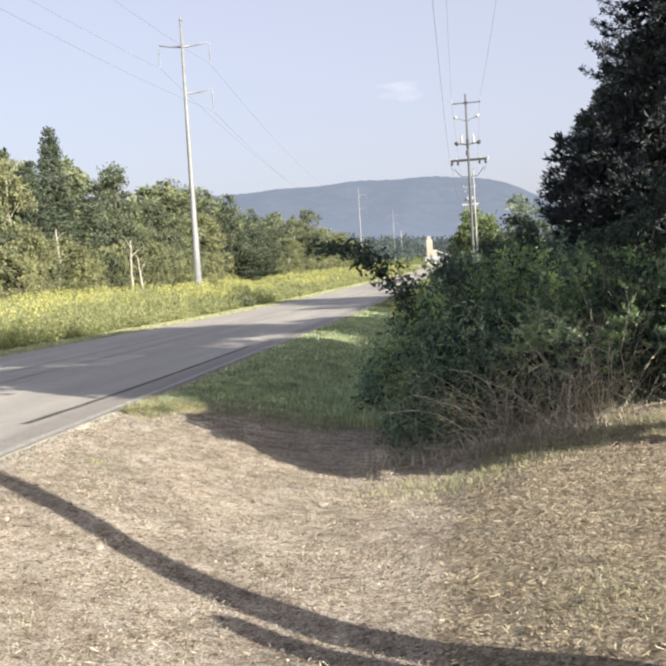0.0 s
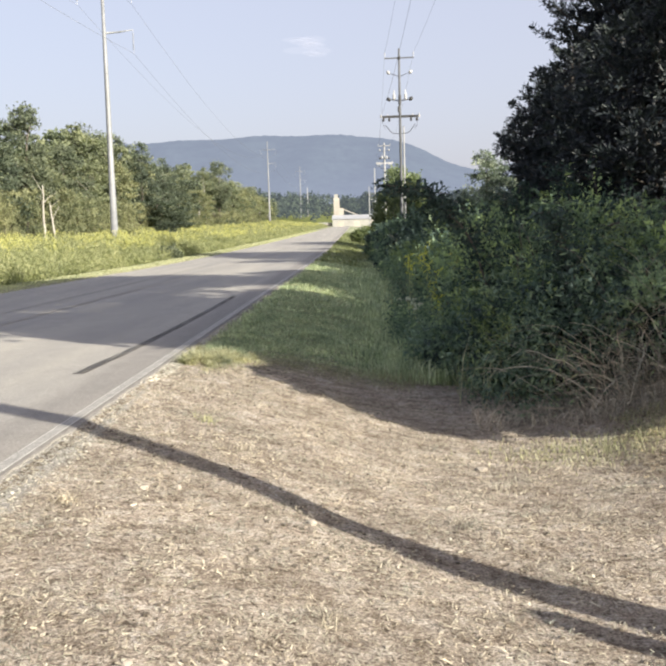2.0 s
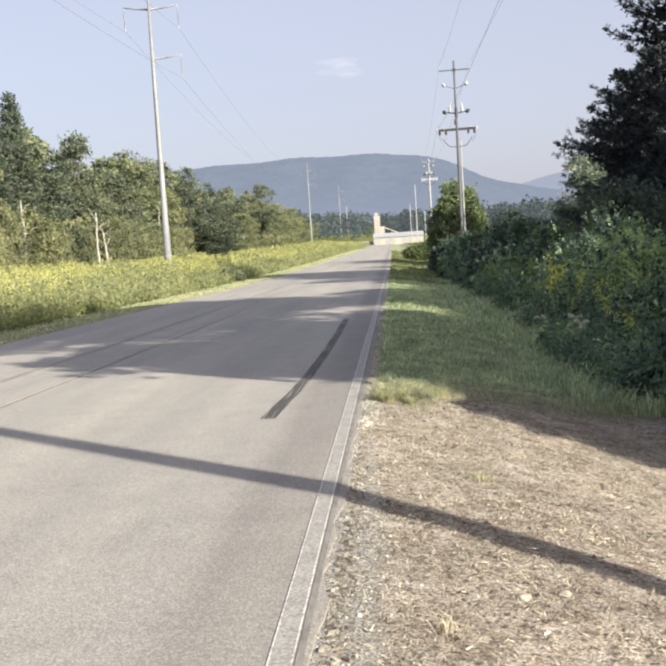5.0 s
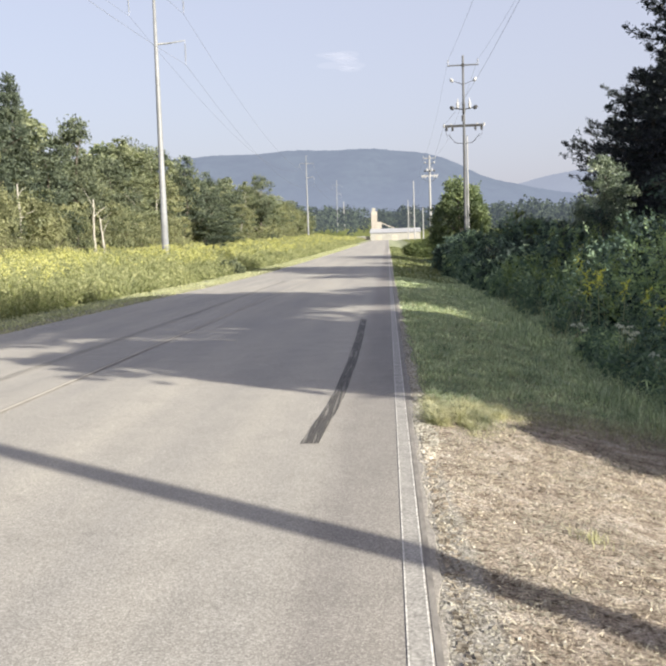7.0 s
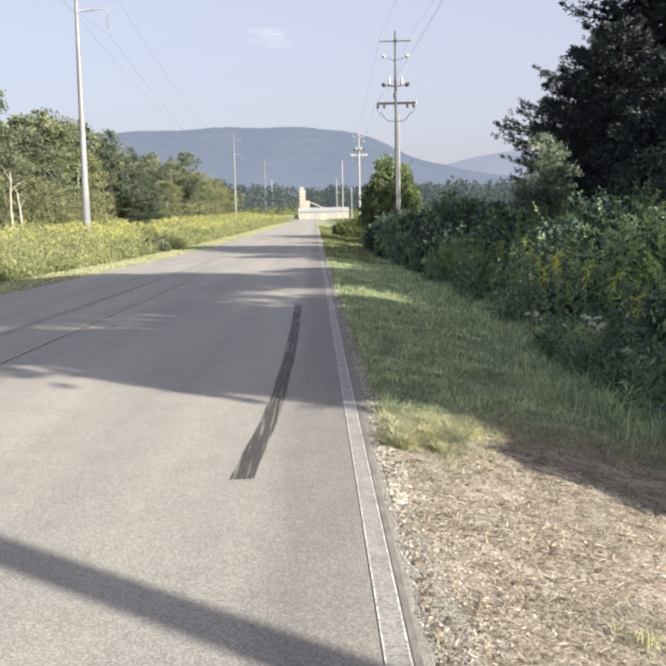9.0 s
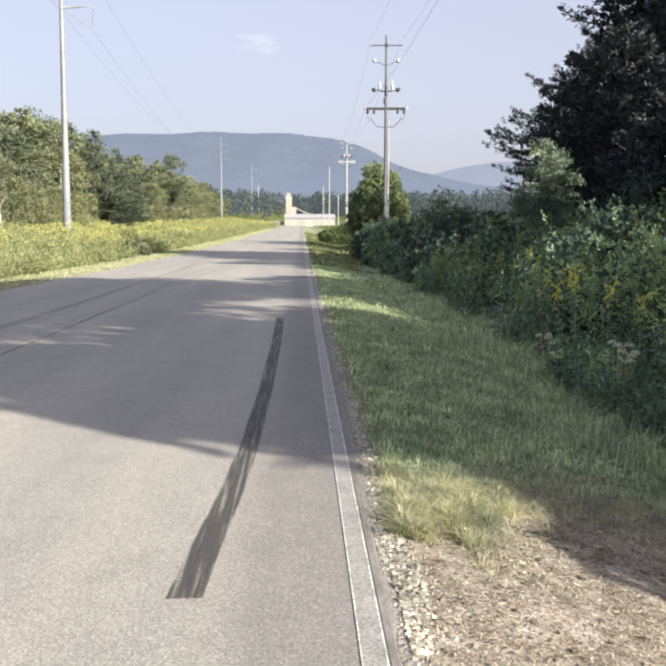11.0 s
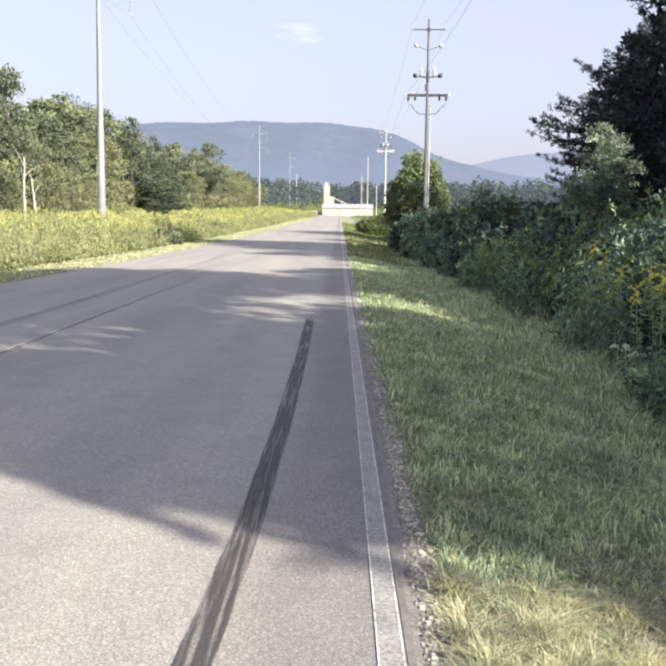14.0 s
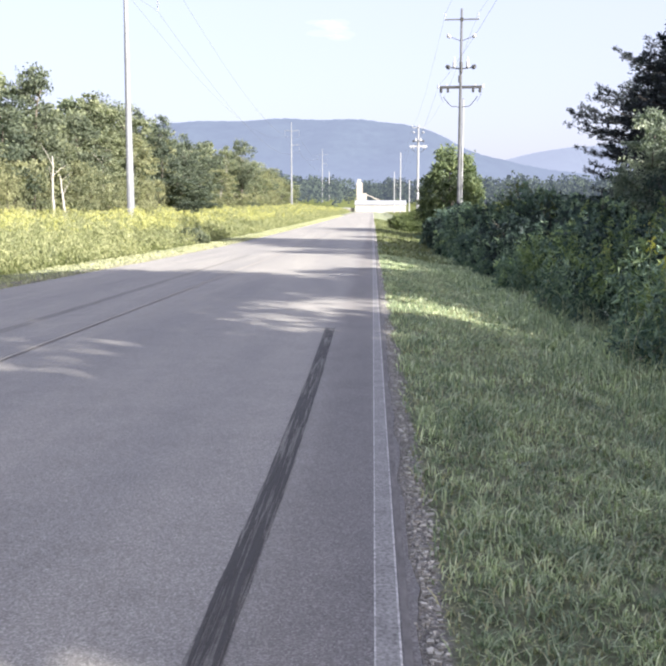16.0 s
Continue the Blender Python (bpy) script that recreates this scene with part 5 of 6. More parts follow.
    p = np.stack([x[k][:, None] + rng.normal(size=(len(k), m)) * 0.06, y[k][:, None] + rng.normal(size=(len(k), m)) * 0.06, (g + h)[k][:, None] + rng.uniform(-0.15, 0.1, (len(k), m))], -1).reshape(-1, 3)
    leaves(tops, p, np.full(len(p), 0.055), rng, 0.5, 0.6)
    root = tagged(new("roadside_weeds"), "leafy weeds and goldenrod before the thicket", "weeds", kind="stuff")
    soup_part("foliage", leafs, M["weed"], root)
    soup_part("blooms", tops, M["goldenrod_bloom"], root)
    stalk, fringe = Soup(), Soup()
    k = 420
    cy = 0.5 + 24 * rng.uniform(0, 1, k) ** 1.4
    cx = 3.35 + 0.3 * np.sin(cy * 0.9) + 1.3 * rng.uniform(0, 1, k)
    blades(stalk, np.stack([cx, cy, ground_z(cx, cy) - 0.02], 1), rng.uniform(0.35, 1.15, k), 0.009, rng, 0.35, 0.3)
    soup_part("stalks", stalk, M["grass_dry"], root, "pale upright weed stalks")
    k = 9000
    cy = 2.2 + 32 * rng.uniform(0, 1, k) ** 1.5
    cx = 3.3 + 0.55 * (1 - smooth01(0.5, 3.0, cy)) + 0.25 * np.sin(cy * 0.9) + 0.45 * rng.normal(size=k)
    blades(fringe, np.stack([cx, cy, ground_z(cx, cy) - 0.02], 1), rng.uniform(0.1, 0.36, k), 0.008 + 0.0006 * cy, rng, 0.8, 0.6)
    soup_part("tall_grass", fringe, M["grass_blade"], root, "uncut grass at the thicket's foot")
    sprig = Soup()
    k = 200
    cy = 0.4 + 26 * rng.uniform(0, 1, k) ** 1.4
    cx = 3.9 + 1.9 * rng.uniform(0, 1, k) ** 1.5
    cz = ground_z(cx, cy) + 0.5 + (cx - 3.6) * 0.6 * rng.uniform(0.3, 1.25, k)
    m = 44
    az, up = rng.uniform(0, 6.28, k), rng.uniform(0.1, 0.5, k)
    f = rng.uniform(0, 1, (k, m))
    L = rng.uniform(0.25, 0.6, k)
    p = np.stack([cx[:, None] + (np.cos(az) * L)[:, None] * f * 0.6, cy[:, None] + (np.sin(az) * L)[:, None] * f * 0.6, cz[:, None] + (up + L * 0.6)[:, None] * f], -1) + rng.normal(size=(k, m, 3)) * 0.045
    leaves(sprig, p.reshape(-1, 3), np.repeat(0.055 + 0.002 * cy, m), rng, 0.36, 0.3)
    soup_part("sprigs", sprig, M["leaf_sprig"], root, "pale yellow-green shoots standing out of the thicket")
    white = Soup()
    k = 26
    cx, cy = rng.uniform(3.7, 5.2, k), rng.uniform(1.0, 16.0, k)
    cz = ground_z(cx, cy) + rng.uniform(0.4, 1.2, k)
    p = np.repeat(np.stack([cx, cy, cz], 1), 14, 0) + rng.normal(size=(k * 14, 3)) * 0.045
    leaves(white, p, np.full(len(p), 0.03), rng, 0.6, 0.5)
    soup_part("white_blooms", white, M["petal"], root, "small white flower heads")


def make_pebbles():
    """Loose stones along the pavement edge and in the straw."""
    rng = np.random.default_rng(38)
    s = Soup()
    cube = np.array([(a, b, c) for a in (-1, 1) for b in (-1, 1) for c in (-1, 1)], dtype=float)
    f = np.array([(0, 1, 3, 2), (4, 6, 7, 5), (0, 4, 5, 1), (2, 3, 7, 6), (0, 2, 6, 4), (1, 5, 7, 3)])
    n = 9000
    y = np.concatenate([-9 + 9.5 * rng.uniform(0, 1, 4400), 0.5 + 14 * rng.uniform(0, 1, 4600) ** 1.5])
    x = 0.11 + np.abs(rng.normal(size=n)) * np.where(y < 0.3, 0.26, 0.07)
    r = rng.uniform(0.0018, 0.0052, n) * np.where(rng.uniform(0, 1, n) < 0.03, 2.0, 1)
    x[:240], y[:240] = 0.3 + 5.5 * rng.uniform(0, 1, 240), -10.5 + 10 * rng.uniform(0, 1, 240)
    r[:240] = rng.uniform(0.003, 0.01, 240)
    q = cube[None] * rng.uniform(0.55, 1.0, (n, 8, 1)) * rng.uniform(0.6, 1.2, (n, 1, 3)) * r[:, None, None] + np.stack([x, y, ground_z(x, y) + r * 0.4], 1)[:, None, :]
    s.add(q.reshape(-1, 3), (f[None] + 8 * np.arange(n)[:, None, None]).reshape(-1, 4))
    stuff("gravel", s, M["pebble"], "loose pale gravel along the pavement edge", "gravel")



def make_flower_stalk(seed, x, y, h):
    """One tall goldenrod: a stem, narrow leaves up it and a branched yellow plume."""
    rng = np.random.default_rng(seed)
    root = tagged(new("goldenrod"), "tall single goldenrod in yellow bloom before the thicket", "wildflower", "tall goldenrods by the thicket")
    f = np.linspace(0, 1, 6)
    lean = rng.normal(size=2) * 0.06
    stem = np.stack([lean[0] * f ** 2, lean[1] * f ** 2, -0.05 + (h + 0.05) * f], 1)
    soup_part("stem", tube(Soup(), stem, 0.007 * (1.2 - 0.6 * f), 5), M["grass_dry"], root)
    k = 60
    g = rng.uniform(0.15, 0.9, k)
    p = np.stack([np.interp(g, f, stem[:, c]) for c in range(3)], 1)
    az = rng.uniform(0, 6.28, k)
    way = np.stack([np.cos(az), np.sin(az), np.full(k, 0.25)], 1)
    soup_part("foliage", leaves(Soup(), p + way * 0.05, np.full(k, 0.11), rng, 0.2, 0.0, tone=rng.uniform(0.5, 0.9, k), along=way), M["weed"], root)
    plume = []
    for q in range(7):
        az = q * 2.4
        t = rng.uniform(0, 1, (26, 1))
        plume.append(stem[-1] + np.array([math.cos(az) * 0.1, math.sin(az) * 0.1, 0.05 - 0.03 * q]) * t + np.array([0, 0, -0.03 * q]) + rng.normal(size=(26, 3)) * 0.012)
    plume = np.concatenate(plume)
    soup_part("bloom", leaves(Soup(), plume, np.full(len(plume), 0.026), rng, 0.6, 0.4), M["plume"], root, "yellow flower plume")
    root.matrix_basis = pose(*on_ground(x, y))


def make_umbels(seed, x, y, h, heads):
    """A clump of stems that end in flat white flower heads."""
    rng = np.random.default_rng(seed)
    root = tagged(new("white_wildflower"), "clump of flat white flower heads at the thicket's edge", "wildflower", "white wildflowers by the thicket")
    stems = Soup()
    for q in range(heads):
        top = np.array([rng.normal() * 0.12, rng.normal() * 0.12, h * rng.uniform(0.8, 1.05)])
        tube(stems, [(top[0] * 0.3, top[1] * 0.3, -0.05), top * np.array([0.7, 0.7, 0.6]), top], [0.005, 0.004, 0.003], 4)
        r, a = 0.055 * np.sqrt(rng.uniform(0, 1, 60)), rng.uniform(0, 6.28, 60)
        head = leaves(Soup(), top + np.stack([r * np.cos(a), r * np.sin(a), 0.035 - 11 * r ** 2 + rng.normal(size=60) * 0.009], 1), np.full(60, 0.02), rng, 0.8, 0.0)
        soup_part("flower_head", head, M["petal"], root)
    soup_part("stems", stems, M["grass_dry"], root)
    root.matrix_basis = pose(*on_ground(x, y))


def make_silver_shrub(seed, x, y, h):
    """A small shrub with few long silvery leaves."""
    rng = np.random.default_rng(seed)
    root = tagged(new("silver_shrub"), "small shrub with long pale silvery leaves", "shrub", "silvery shrubs by the thicket")
    stems, pts, way = Soup(), [], []
    for q in range(7):
        az, out = q * 2.4, rng.uniform(0.12, 0.3)
        tip = np.array([math.cos(az) * out, math.sin(az) * out, h * rng.uniform(0.6, 1.0)])
        tube(stems, [(0, 0, -0.05), tip * np.array([0.4, 0.4, 0.6]), tip], [0.008, 0.006, 0.003], 5)
        for r in range(9):
            t = rng.uniform(0.45, 1.0)
            a = rng.uniform(0, 6.28)
            w = np.array([math.cos(a), math.sin(a), 0.5])
            pts.append(tip * np.array([t, t, t]) + w * 0.05)
            way.append(w)
    pts, way = np.array(pts), np.array(way)
    soup_part("stems", stems, M["bark"], root)
    soup_part("foliage", leaves(Soup(), pts, np.full(len(pts), 0.13), rng, 0.26, 0.0, tone=rng.uniform(0.7, 1.0, len(pts)), along=way), M["leaf_pale"], root)
    root.matrix_basis = pose(*on_ground(x, y))


def make_stick(seed, a, b):
    """A dead branch that has fallen out of the thicket."""
    rng = np.random.default_rng(seed)
    f = np.linspace(0, 1, 7)[:, None]
    line = np.array(a) * (1 - f) + np.array(b) * f + rng.normal(size=(7, 3)) * 0.02
    s = tube(Soup(), line, 0.014 * (1.1 - f[:, 0] * 0.8), 6)
    for q in (2, 4):
        e = line[q] + np.array([rng.normal() * 0.15, rng.normal() * 0.15, rng.uniform(0.08, 0.25)])
        tube(s, [line[q], (line[q] + e) / 2 + np.array([0, 0, 0.02]), e], [0.007, 0.005, 0.002], 5)
    tagged(soup_part("fallen_branch", s, M["dead_stem"]), "pale dead branch leaning out of the thicket", "branch", "fallen branches")


for q, (x, y, h) in enumerate([(3.55, 8.9, 1.55), (3.85, 8.5, 1.4), (4.0, 7.7, 1.3), (3.7, 10.2, 1.3), (4.05, 10.6, 1.5), (3.7, 5.9, 1.2), (4.2, 13.6, 1.6), (3.75, 4.4, 1.05), (3.95, 11.8, 1.45), (4.4, 15.2, 1.7)]):
    make_flower_stalk(600 + q, x, y, h)
for q, (x, y, h, k) in enumerate([(3.42, 6.7, 0.8, 9), (3.4, 9.6, 0.55, 5), (3.7, 5.3, 0.6, 4)]):
    make_umbels(620 + q, x, y, h, k)
for q, (x, y, h) in enumerate([(3.6, 10.9, 1.1)]):
    make_silver_shrub(630 + q, x, y, h)
for q, (a, b) in enumerate([((3.7, 14.3, -0.42), (4.6, 15.3, 0.15)), ((3.6, 12.9, -0.42), (4.4, 13.4, -0.1)), ((3.9, 9.9, -0.45), (4.7, 10.8, 0.2))]):
    make_stick(640 + q, a, b)
make_grass()
make_straw()
make_stubble()
for q, (x, y, r) in enumerate([(2.12, -4.75, 0.038), (3.47, -2.49, 0.05), (1.02, -4.5, 0.034), (1.22, -4.42, 0.028), (1.3, -5.4, 0.022), (2.6, -3.5, 0.02), (1.5, -6.9, 0.025)]):
    make_rock(60 + q, x, y, r)
make_brush()
make_pebbles()


def make_clods():
    """Dark crumbs of soil and rotted straw lying on the cut ground."""
    rng = np.random.default_rng(58)
    s = Soup()
    cube = np.array([(a, b, c) for a in (-1, 1) for b in (-1, 1) for c in (-1, 1)], dtype=float)
    f = np.array([(0, 1, 3, 2), (4, 6, 7, 5), (0, 4, 5, 1), (2, 3, 7, 6), (0, 2, 6, 4), (1, 5, 7, 3)])
    n = 20000
    x, y = 0.3 + 6.5 * rng.uniform(0, 1, n), -10.4 + 12.0 * rng.uniform(0, 1, n)
    keep = (rng.uniform(0, 1, n) < patch(x, y, 1.3) ** 1.5) & (y < 0.8 + 0.45 * np.minimum(x, 2.6))
    x, y = x[keep], y[keep]
    x, y = np.concatenate([x, 0.15 + np.abs(rng.normal(size=1700)) * 0.06]), np.concatenate([y, rng.uniform(-9.0, 1.2, 1700)])
    n = len(x)
    r = 0.004 + 0.011 * rng.uniform(0, 1, n) ** 2
    q = cube[None] * rng.uniform(0.4, 1.0, (n, 8, 1)) * rng.uniform(0.7, 1.5, (n, 1, 3)) * np.array([1, 1, 0.55]) * r[:, None, None] + np.stack([x, y, ground_z(x, y) + r * 0.3], 1)[:, None, :]
    s.add(q.reshape(-1, 3), (f[None] + 8 * np.arange(n)[:, None, None]).reshape(-1, 4))
    stuff("soil_clods", s, M["clod"], "brown crumbs of soil among the straw", "soil")
    s = Soup()
    n = 3000
    y = -0.5 + 15 * rng.uniform(0, 1, n) ** 1.4
    x = 0.15 + 0.11 * rng.uniform(0, 1, n) ** 1.3 * (0.6 + 0.8 * patch(0 * y, y, 1.1))
    r = 0.004 + 0.009 * rng.uniform(0, 1, n) ** 2
    q = cube[None] * rng.uniform(0.5, 1.0, (n, 8, 1)) * rng.uniform(0.7, 1.4, (n, 1, 3)) * np.array([1, 1, 0.6]) * r[:, None, None] + np.stack([x, y, ground_z(x, y) + r * 0.4], 1)[:, None, :]
    s.add(q.reshape(-1, 3), (f[None] + 8 * np.arange(n)[:, None, None]).reshape(-1, 4))
    stuff("edge_gravel", s, M["pebble"], "pale crumbs of gravel along the asphalt's edge", "gravel")


make_clods()


# ---- poles ----
def wire(name, ends, sag, r, label):
    """One conductor hung from point to point."""
    s = Soup()
    for (a, b), d in zip(zip(ends, ends[1:]), sag):
        f = np.linspace(0, 1, 25)
        a, b = np.array(a), np.array(b)
        p = a[None] * (1 - f)[:, None] + b[None] * f[:, None]
        p[:, 2] -= 4 * d * f * (1 - f)
        tube(s, p, np.full(25, r), 5)
    return tagged(soup_part(name, s, M["wire"]), label, "power line", "overhead wires")


STEEL_ARMS = ((-1, 28.0, 2.7), (1, 28.0, 3.1), (1, 22.75, 3.1))


def steel_pole(x, y, h, turn=4.0):
    """A tapered shaft with upswept arms; returns where the wires hang."""
    root = new("transmission_pole")
    tagged(root, "tall slender galvanised steel transmission pole with davit arms", "power pole", "transmission poles")
    soup_part("shaft", tube(Soup(), [(0, 0, -0.4), (0, 0, h * 0.5), (0, 0, h)], [0.4, 0.26, 0.13], 14), M["steel"], root, smooth=True)
    soup_part("cap", tube(Soup(), [(0, 0, h - 0.05), (0, 0, h + 0.3)], [0.2, 0.06], 10), M["steel"], root)
    m = pose(*on_ground(x, y), 0, 0, turn)
    hang = []
    for side, z, L in STEEL_ARMS:
        z *= h / 31.0
        arm = soup_part("arm", tube(Soup(), [(0, 0, z), (side * L * 0.5, 0, z + 0.1), (side * L, 0, z + 0.32)], [0.12, 0.085, 0.05], 8), M["steel"], root, smooth=True)
        s = Soup()
        tube(s, [(side * L, 0, z + 0.32), (side * L, 0, z - 2.2)], [0.02, 0.02], 5)
        for q in range(10):
            tube(s, [(side * L, 0, z - 0.1 - 0.18 * q), (side * L, 0, z - 0.16 - 0.18 * q)], [0.1, 0.06], 7)
        soup_part("insulator", s, M["porcelain"], arm)
        hang.append(m @ Vector((side * L, 0, z - 2.2)))
    root.matrix_basis = m
    return hang


spans = [steel_pole(-17.0, -150, 31.0), steel_pole(-24.2, 92.2, 31.0), steel_pole(-32.8, 376, 33.5), steel_pole(-32.0, 590, 32.5)]
for q in range(3):
    wire("conductor", [p[q] for p in spans], (5.0, 6.0, 4.5), 0.028, "thin grey overhead conductor hanging between steel poles")


def wood_pole(x, y, h, thick=1.0, wood="pole_wood", squeeze=1.0, arm_mat="dark_metal"):
    """A round wooden pole with two crossarms and switch gear; returns where the wires are tied. squeeze: how close the gear sits to the top."""
    root = new("utility_pole")
    tagged(root, "weathered wooden utility pole with crossarms and insulators", "power pole", "utility poles")
    soup_part("shaft", tube(Soup(), [(0, 0, -0.4), (0, 0, h * 0.5), (0, 0, h)], [0.15 * thick, 0.125 * thick, 0.09 * thick], 10), M[wood], root, smooth=True)
    tie = []

    def down(d):
        return h - d * squeeze

    g = thick ** 0.6
    z = down(0.86)
    top_arm = soup_part("crossarm", box(Soup(), (-1.32, -0.05, z), (1.32, 0.05, z + 0.1 * g)), M[wood], root)
    for sx in (-1.28, 1.28):
        soup_part("insulator", tube(tube(Soup(), [(sx, 0, z), (sx, 0, z + 0.36)], [0.025, 0.02], 6), [(sx, 0, z + 0.3), (sx, 0, z + 0.58)], [0.055 * g, 0.035], 7), M["porcelain"], top_arm)
        tie.append((sx, 0, z + 0.5))
    soup_part("bolt_plate", box(Soup(), (-0.12, -0.12 * g, z - 0.08), (0.12, 0.12 * g, z + 0.18)), M["dark_metal"], top_arm)
    for sx in (-1, 1):
        z = down(2.2)
        arm = soup_part("bracket", tube(Soup(), [(0, 0, z - 0.25), (sx * 0.5, 0, z - 0.05), (sx * 0.9, 0, z + 0.08)], [0.03, 0.025, 0.02], 5), M["dark_metal"], root)
        soup_part("insulator", tube(Soup(), [(sx * 0.86, 0, z), (sx * 0.98, 0, z + 0.12), (sx * 1.1, 0, z + 0.3)], [0.07, 0.16 * g, 0.08], 8), M["bright_glaze"], arm)
        z = down(4.4)
        arm = soup_part("bracket", tube(Soup(), [(0, 0, z - 0.15), (sx * 0.5, 0, z - 0.1), (sx * 0.95, 0, z - 0.02)], [0.06, 0.045, 0.04], 6), M["dark_metal"], root)
        can = tube(Soup(), [(sx * 0.52, 0, z - 0.1), (sx * 0.52, 0, z), (sx * 0.52, 0, z + 0.42), (sx * 0.52, 0, z + 0.46)], [0.06, 0.13 * g, 0.12 * g, 0.05], 10)
        soup_part("arrester", tube(can, [(sx * 0.52, 0, z + 0.46), (sx * 0.5, 0, z + 0.75)], [0.06, 0.045], 6), M["bright_glaze"], arm)
        soup_part("switch", tube(Soup(), [(sx * 0.84, 0, z - 0.12), (sx * 0.98, 0, z - 0.02), (sx * 1.16, 0, z + 0.1)], [0.1, 0.19 * g, 0.1], 8), M["dark_metal"], arm)
        f = np.linspace(0, 1, 8)
        z = down(7.5)
        soup_part("cable_guard", tube(Soup(), np.stack([sx * (0.08 + 1.25 * f), 0 * f, z + 0.05 * np.sin(f * 9) + 0.8 * f ** 2.4], 1), np.full(8, 0.03 * g), 5), M["dark_metal"], root)
        soup_part("jumper", tube(Soup(), np.stack([sx * (1.62 - 0.3 * f ** 2), 0 * f, down(6.1) - (down(6.1) - z - 0.45) * f], 1), np.full(8, 0.014 * g), 5), M["dark_metal"], root)
    soup_part("terminal", tube(Soup(), [(0.0, -0.22, down(4.9)), (0.0, -0.22, down(4.1))], [0.13, 0.13], 8), M["dark_metal"], root)
    soup_part("terminal", tube(Soup(), [(-0.1, -0.2, down(5.6)), (-0.1, -0.2, down(5.1))], [0.1, 0.1], 8), M["dark_metal"], root)
    z = down(6.05)
    low_arm = soup_part("crossarm", box(Soup(), (-1.62, -0.08, z), (1.62, 0.08, z + 0.2 * g)), M[arm_mat], root)
    for sx in (-1.5, -0.98, 0.98, 1.5):
        soup_part("insulator", tube(Soup(), [(sx, 0, z - 0.32), (sx, 0, z - 0.2), (sx, 0, z)], [0.06, 0.11, 0.08], 7), M[arm_mat], low_arm)
    for sx in (-1.72, -1.12, 1.12, 1.72):
        soup_part("insulator", tube(Soup(), [(sx, 0, z + 0.02), (sx, 0, z + 0.3 * g)], [0.09 * g, 0.07], 7), M["bright_glaze"], low_arm)
        if abs(sx) > 1.5:
            tie.append((sx, 0, z + 0.25))
    m = pose(*on_ground(x, y), 0, 0, -3)
    root.matrix_basis = m
    return [m @ Vector(p) for p in tie]


ties = [wood_pole(6.2, -7.75, 16.5), wood_pole(6.75, 74.7, 17.6), wood_pole(9.3, 196, 19.2, 1.9, "pole_grey", 0.74, "bright_glaze"), wood_pole(12.9, 530, 17.0)]
for q in range(3):
    wire("conductor", [p[q] for p in ties], (1.2, 1.6, 3.2), 0.014, "thin grey overhead wire between wooden poles")


def plain_pole(x, y, h, r, material, label):
    root = tagged(new("utility_pole"), label, "power pole", "utility poles")
    soup_part("shaft", tube(Soup(), [(0, 0, -0.4), (0, 0, h * 0.5), (0, 0, h)], [r * 1.2, r, r * 0.8], 10), material, root, smooth=True)
    soup_part("cap", tube(Soup(), [(0, 0, h - 0.02), (0, 0, h + 0.06)], [r * 0.86, r * 0.3], 10), M["dark_metal"], root)
    root.matrix_basis = pose(*on_ground(x, y))


plain_pole(7.15, 76.5, 10.9, 0.085, M["pole_grey"], "shorter pale pole standing beside the utility pole")
plain_pole(6.0, -7.98, 1.25, 0.11, M["pole_wood"], "short wooden stub post beside the ditch")
plain_pole(12.4, 320, 11.5, 0.17, M["pole_grey"], "plain pale pole far along the road")
plain_pole(11.5, 395, 25, 0.24, M["pole_grey"], "plain pale pole far along the road")
plain_pole(9.0, 398, 17.3, 0.2, M["pole_grey"], "plain pale pole far along the road")
plain_pole(-30.0, 640, 20, 0.3, M["pole_grey"], "plain pale pole far along the road")


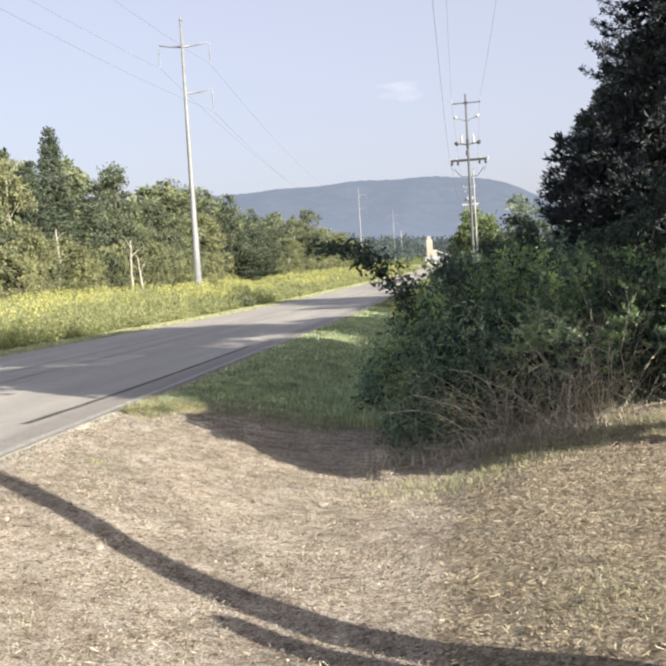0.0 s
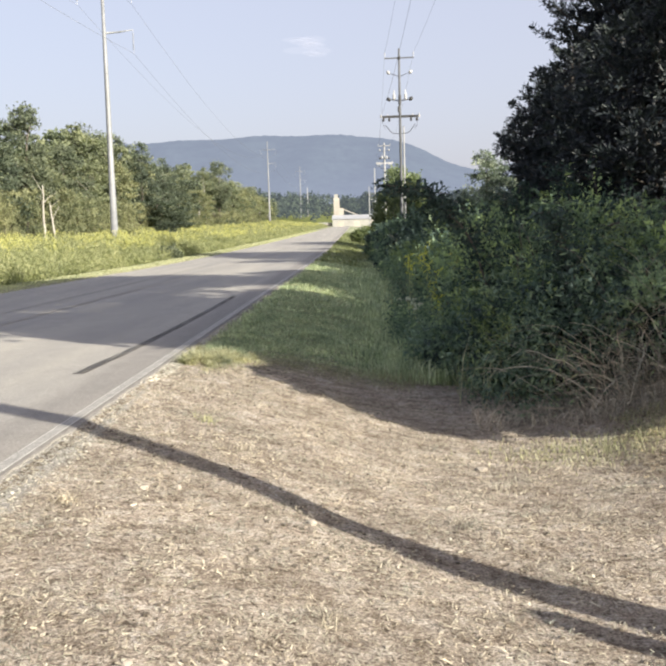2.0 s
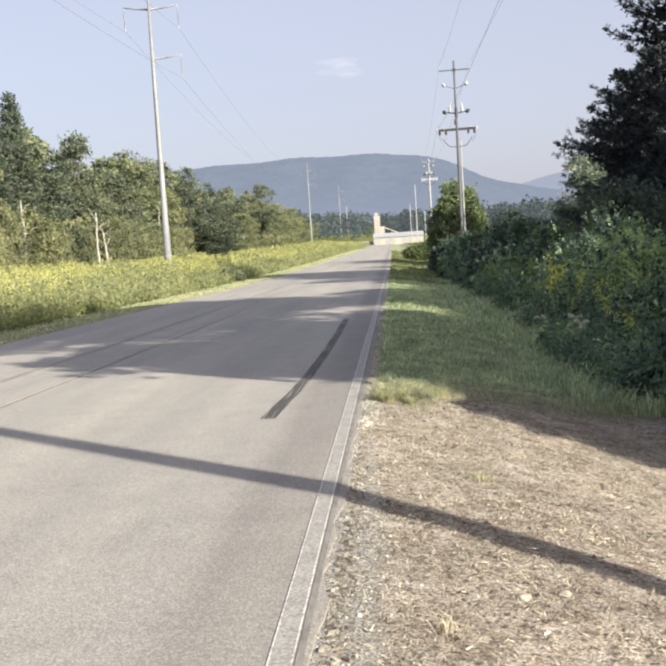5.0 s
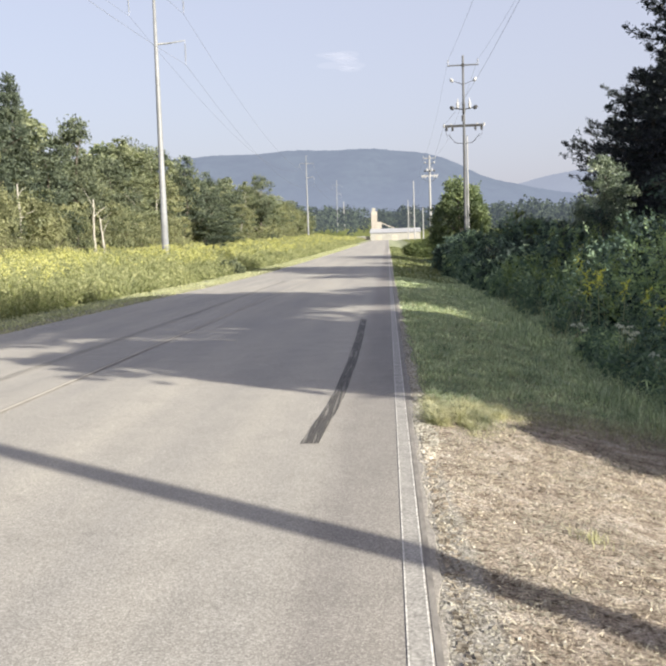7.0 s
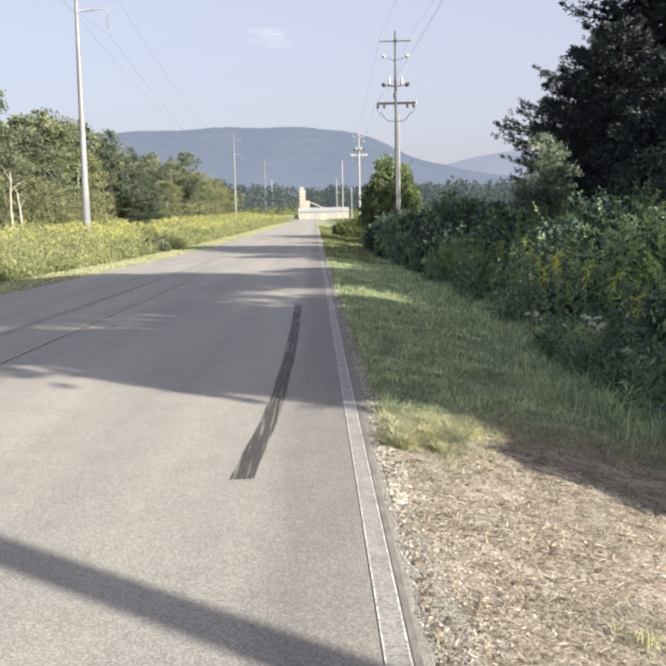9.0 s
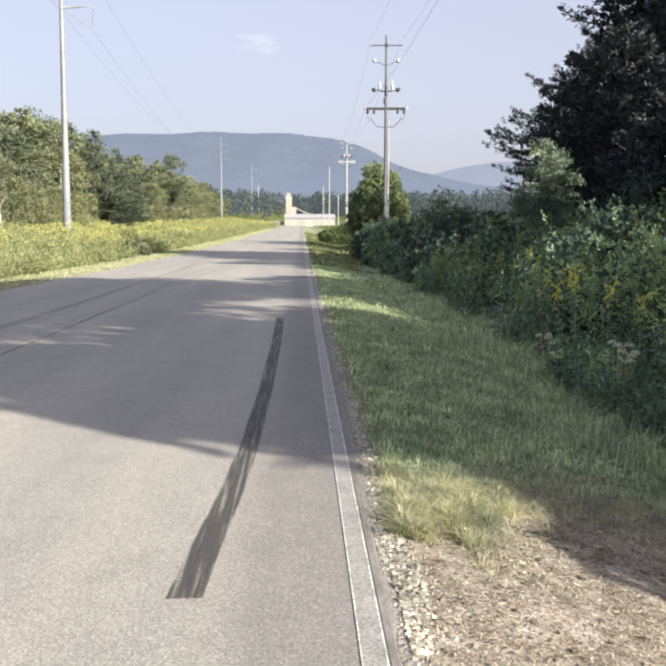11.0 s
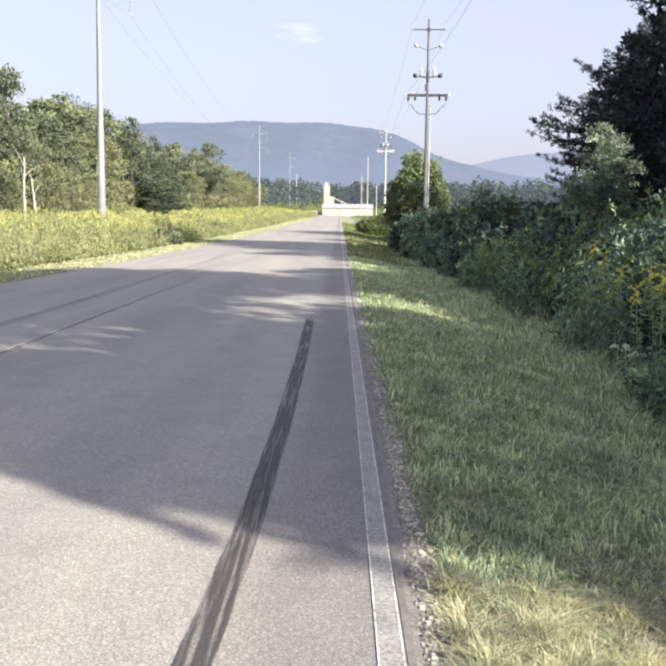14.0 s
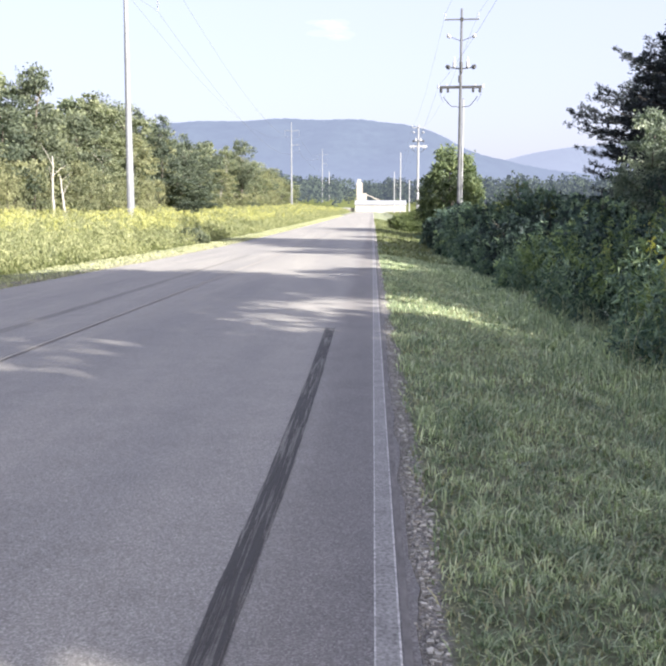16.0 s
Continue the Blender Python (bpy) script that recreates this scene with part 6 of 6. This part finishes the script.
# ---- plant at the road's end ----
def make_plant():
    y0 = 452.0
    g = float(road_z(446))
    root = tagged(new("industrial_building"), "long low white metal industrial building across the road's end", "building")
    soup_part("wall", box(Soup(), (-8.6, y0, g - 0.5), (16, y0 + 22, g + 3.6)), M["white_wall"], root)
    roof = Soup()
    roof.add([(-8.9, y0 - 0.4, g + 3.6), (16.3, y0 - 0.4, g + 3.6), (16.3, y0 + 11, g + 5.9), (-8.9, y0 + 11, g + 5.9), (-8.9, y0 + 22.4, g + 3.6), (16.3, y0 + 22.4, g + 3.6)],
             [(0, 1, 2, 3), (3, 2, 5, 4), (0, 3, 4, 4), (1, 5, 2, 2)])
    soup_part("roof", roof, M["white_roof"], root)
    for q in range(3):
        soup_part("door", box(Soup(), (-6 + 8 * q, y0 - 0.08, g), (-3 + 8 * q, y0 - 0.01, g + 2.6)), M["concrete"], root)
    wing = tagged(new("storage_shed"), "low grey storage shed beside the white building", "shed")
    soup_part("wall", box(Soup(), (-15.5, y0 + 2, g - 0.5), (-9.2, y0 + 14, g + 1.8)), M["concrete"], wing)
    soup_part("roof", box(Soup(), (-15.8, y0 + 1.7, g + 1.8), (-9.1, y0 + 14.3, g + 2.2)), M["white_roof"], wing)
    tower = tagged(new("plant_tower"), "tall stepped pale concrete plant tower behind the white building", "tower")
    soup_part("shaft", box(Soup(), (-8.4, y0 + 26, g - 0.5), (-5.4, y0 + 31, g + 15.2)), M["concrete"], tower)
    soup_part("bin", box(Soup(), (-5.4, y0 + 26.5, g - 0.5), (-3.2, y0 + 31, g + 9.8)), M["concrete"], tower)
    soup_part("head_house", box(Soup(), (-8.0, y0 + 26.5, g + 15.2), (-6.2, y0 + 30, g + 17.0)), M["white_wall"], tower)
    v = [(-3.4, y0 + 28, g + 9.0), (9.0, y0 + 28, g + 3.6), (9.0, y0 + 29.5, g + 3.6), (-3.4, y0 + 29.5, g + 9.0)]
    v += [(a, b, c + 0.5) for a, b, c in v]
    soup_part("conveyor", Soup().add(v, [(0, 3, 2, 1), (4, 5, 6, 7), (0, 1, 5, 4), (1, 2, 6, 5), (2, 3, 7, 6), (3, 0, 4, 7)]), M["concrete"], tower)


make_plant()


# ---- distance ----
def make_ridge(name, y0, xs, hs, material, label, depth):
    rng = np.random.default_rng(5)
    n = 260
    x = np.linspace(xs[0], xs[-1], n)
    h = np.interp(x, xs, hs)
    h = np.convolve(np.pad(h, 4, "edge"), np.ones(9) / 9, "valid") + rng.normal(size=n) * 0.8
    rows = 24
    v = []
    for r in range(rows):
        f = r / (rows - 1)
        prof = 1 - f ** 1.6
        v.append(np.stack([x, np.full(n, y0 - depth * f) + 25 * np.sin(x * 0.02 + 3 * f), h * prof - 20 * f + 6 * np.sin(x * 0.013 + 9 * f) * f * (1 - f) * 4], 1))
    i, j = np.meshgrid(np.arange(rows - 1), np.arange(n - 1), indexing="ij")
    s = Soup().add(np.concatenate(v), np.stack([i * n + j, (i + 1) * n + j, (i + 1) * n + j + 1, i * n + j + 1], -1).reshape(-1, 4))
    return tagged(soup_part(name, s, material, smooth=True), label, "mountain", kind="structure")


D = 4000.0
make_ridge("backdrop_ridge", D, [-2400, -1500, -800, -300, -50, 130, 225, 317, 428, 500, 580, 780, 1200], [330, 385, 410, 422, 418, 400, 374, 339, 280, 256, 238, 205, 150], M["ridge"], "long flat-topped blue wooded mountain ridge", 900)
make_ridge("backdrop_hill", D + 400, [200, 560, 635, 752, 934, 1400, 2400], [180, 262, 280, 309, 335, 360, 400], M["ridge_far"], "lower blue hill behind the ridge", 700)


def make_far_wood():
    rng = np.random.default_rng(9)
    s = Soup()
    n = 800
    x = rng.uniform(-300, 360, n)
    y = rng.uniform(480, 900, n)
    keep = (y > 600) | (x < -19) | (x > 34)
    x, y = x[keep], y[keep]
    n = len(x)
    g = ground_z(x, y)
    m = 120
    r = rng.uniform(3.2, 6.0, n) * np.where((x > 30) & (y > 560), 1.2, 1.0)
    u = rng.normal(size=(n, m, 3))
    u /= np.linalg.norm(u, axis=2)[:, :, None]
    c = u * (r[:, None] * rng.uniform(0.6, 1.08, (n, m)))[:, :, None] * np.array([1, 1, 1.5]) + np.stack([x, y, g + r * 1.6], 1)[:, None, :]
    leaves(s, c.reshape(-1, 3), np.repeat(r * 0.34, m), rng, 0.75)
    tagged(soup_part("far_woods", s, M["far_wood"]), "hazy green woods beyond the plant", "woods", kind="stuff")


make_far_wood()


def make_cloud():
    """A small wisp of fair-weather cloud over the ridge, its sunlit white painted as a faint glow."""
    rng = np.random.default_rng(15)
    m, nt, nd, b = mat("cloud")
    e = nd.new("ShaderNodeEmission")
    e.inputs[0].default_value, e.inputs[1].default_value = (0.95, 0.9, 0.92, 1), 0.46
    tr = nd.new("ShaderNodeBsdfTransparent")
    x = nd.new("ShaderNodeMixShader")
    x.inputs[0].default_value = 0.03
    nt.links.new(tr.outputs[0], x.inputs[1])
    nt.links.new(e.outputs[0], x.inputs[2])
    nt.links.new(x.outputs[0], nd["Material Output"].inputs[0])
    s = Soup()
    for q in range(9):
        c = np.array([-182 + rng.normal() * 34, 4100 + 45 * q, 842 + rng.normal() * 3.5])
        rx, rz = rng.uniform(38, 84), rng.uniform(8, 17)
        th, ph = np.meshgrid(np.linspace(0, 2 * np.pi, 17)[:-1], np.linspace(-1.45, 1.45, 9), indexing="ij")
        v = np.stack([c[0] + rx * np.cos(ph) * np.cos(th), c[1] + 20 * np.cos(ph) * np.sin(th), c[2] + rz * np.sin(ph)], -1)
        i, j = np.meshgrid(np.arange(16), np.arange(8), indexing="ij")
        s.add(v.reshape(-1, 3), np.stack([i * 9 + j, (i + 1) % 16 * 9 + j, (i + 1) % 16 * 9 + j + 1, i * 9 + j + 1], -1).reshape(-1, 4))
    ob = tagged(soup_part("backdrop_cloud", s, m, smooth=True), "small thin white wisp of cloud", "cloud", kind="structure")
    ob.visible_shadow = False


make_cloud()
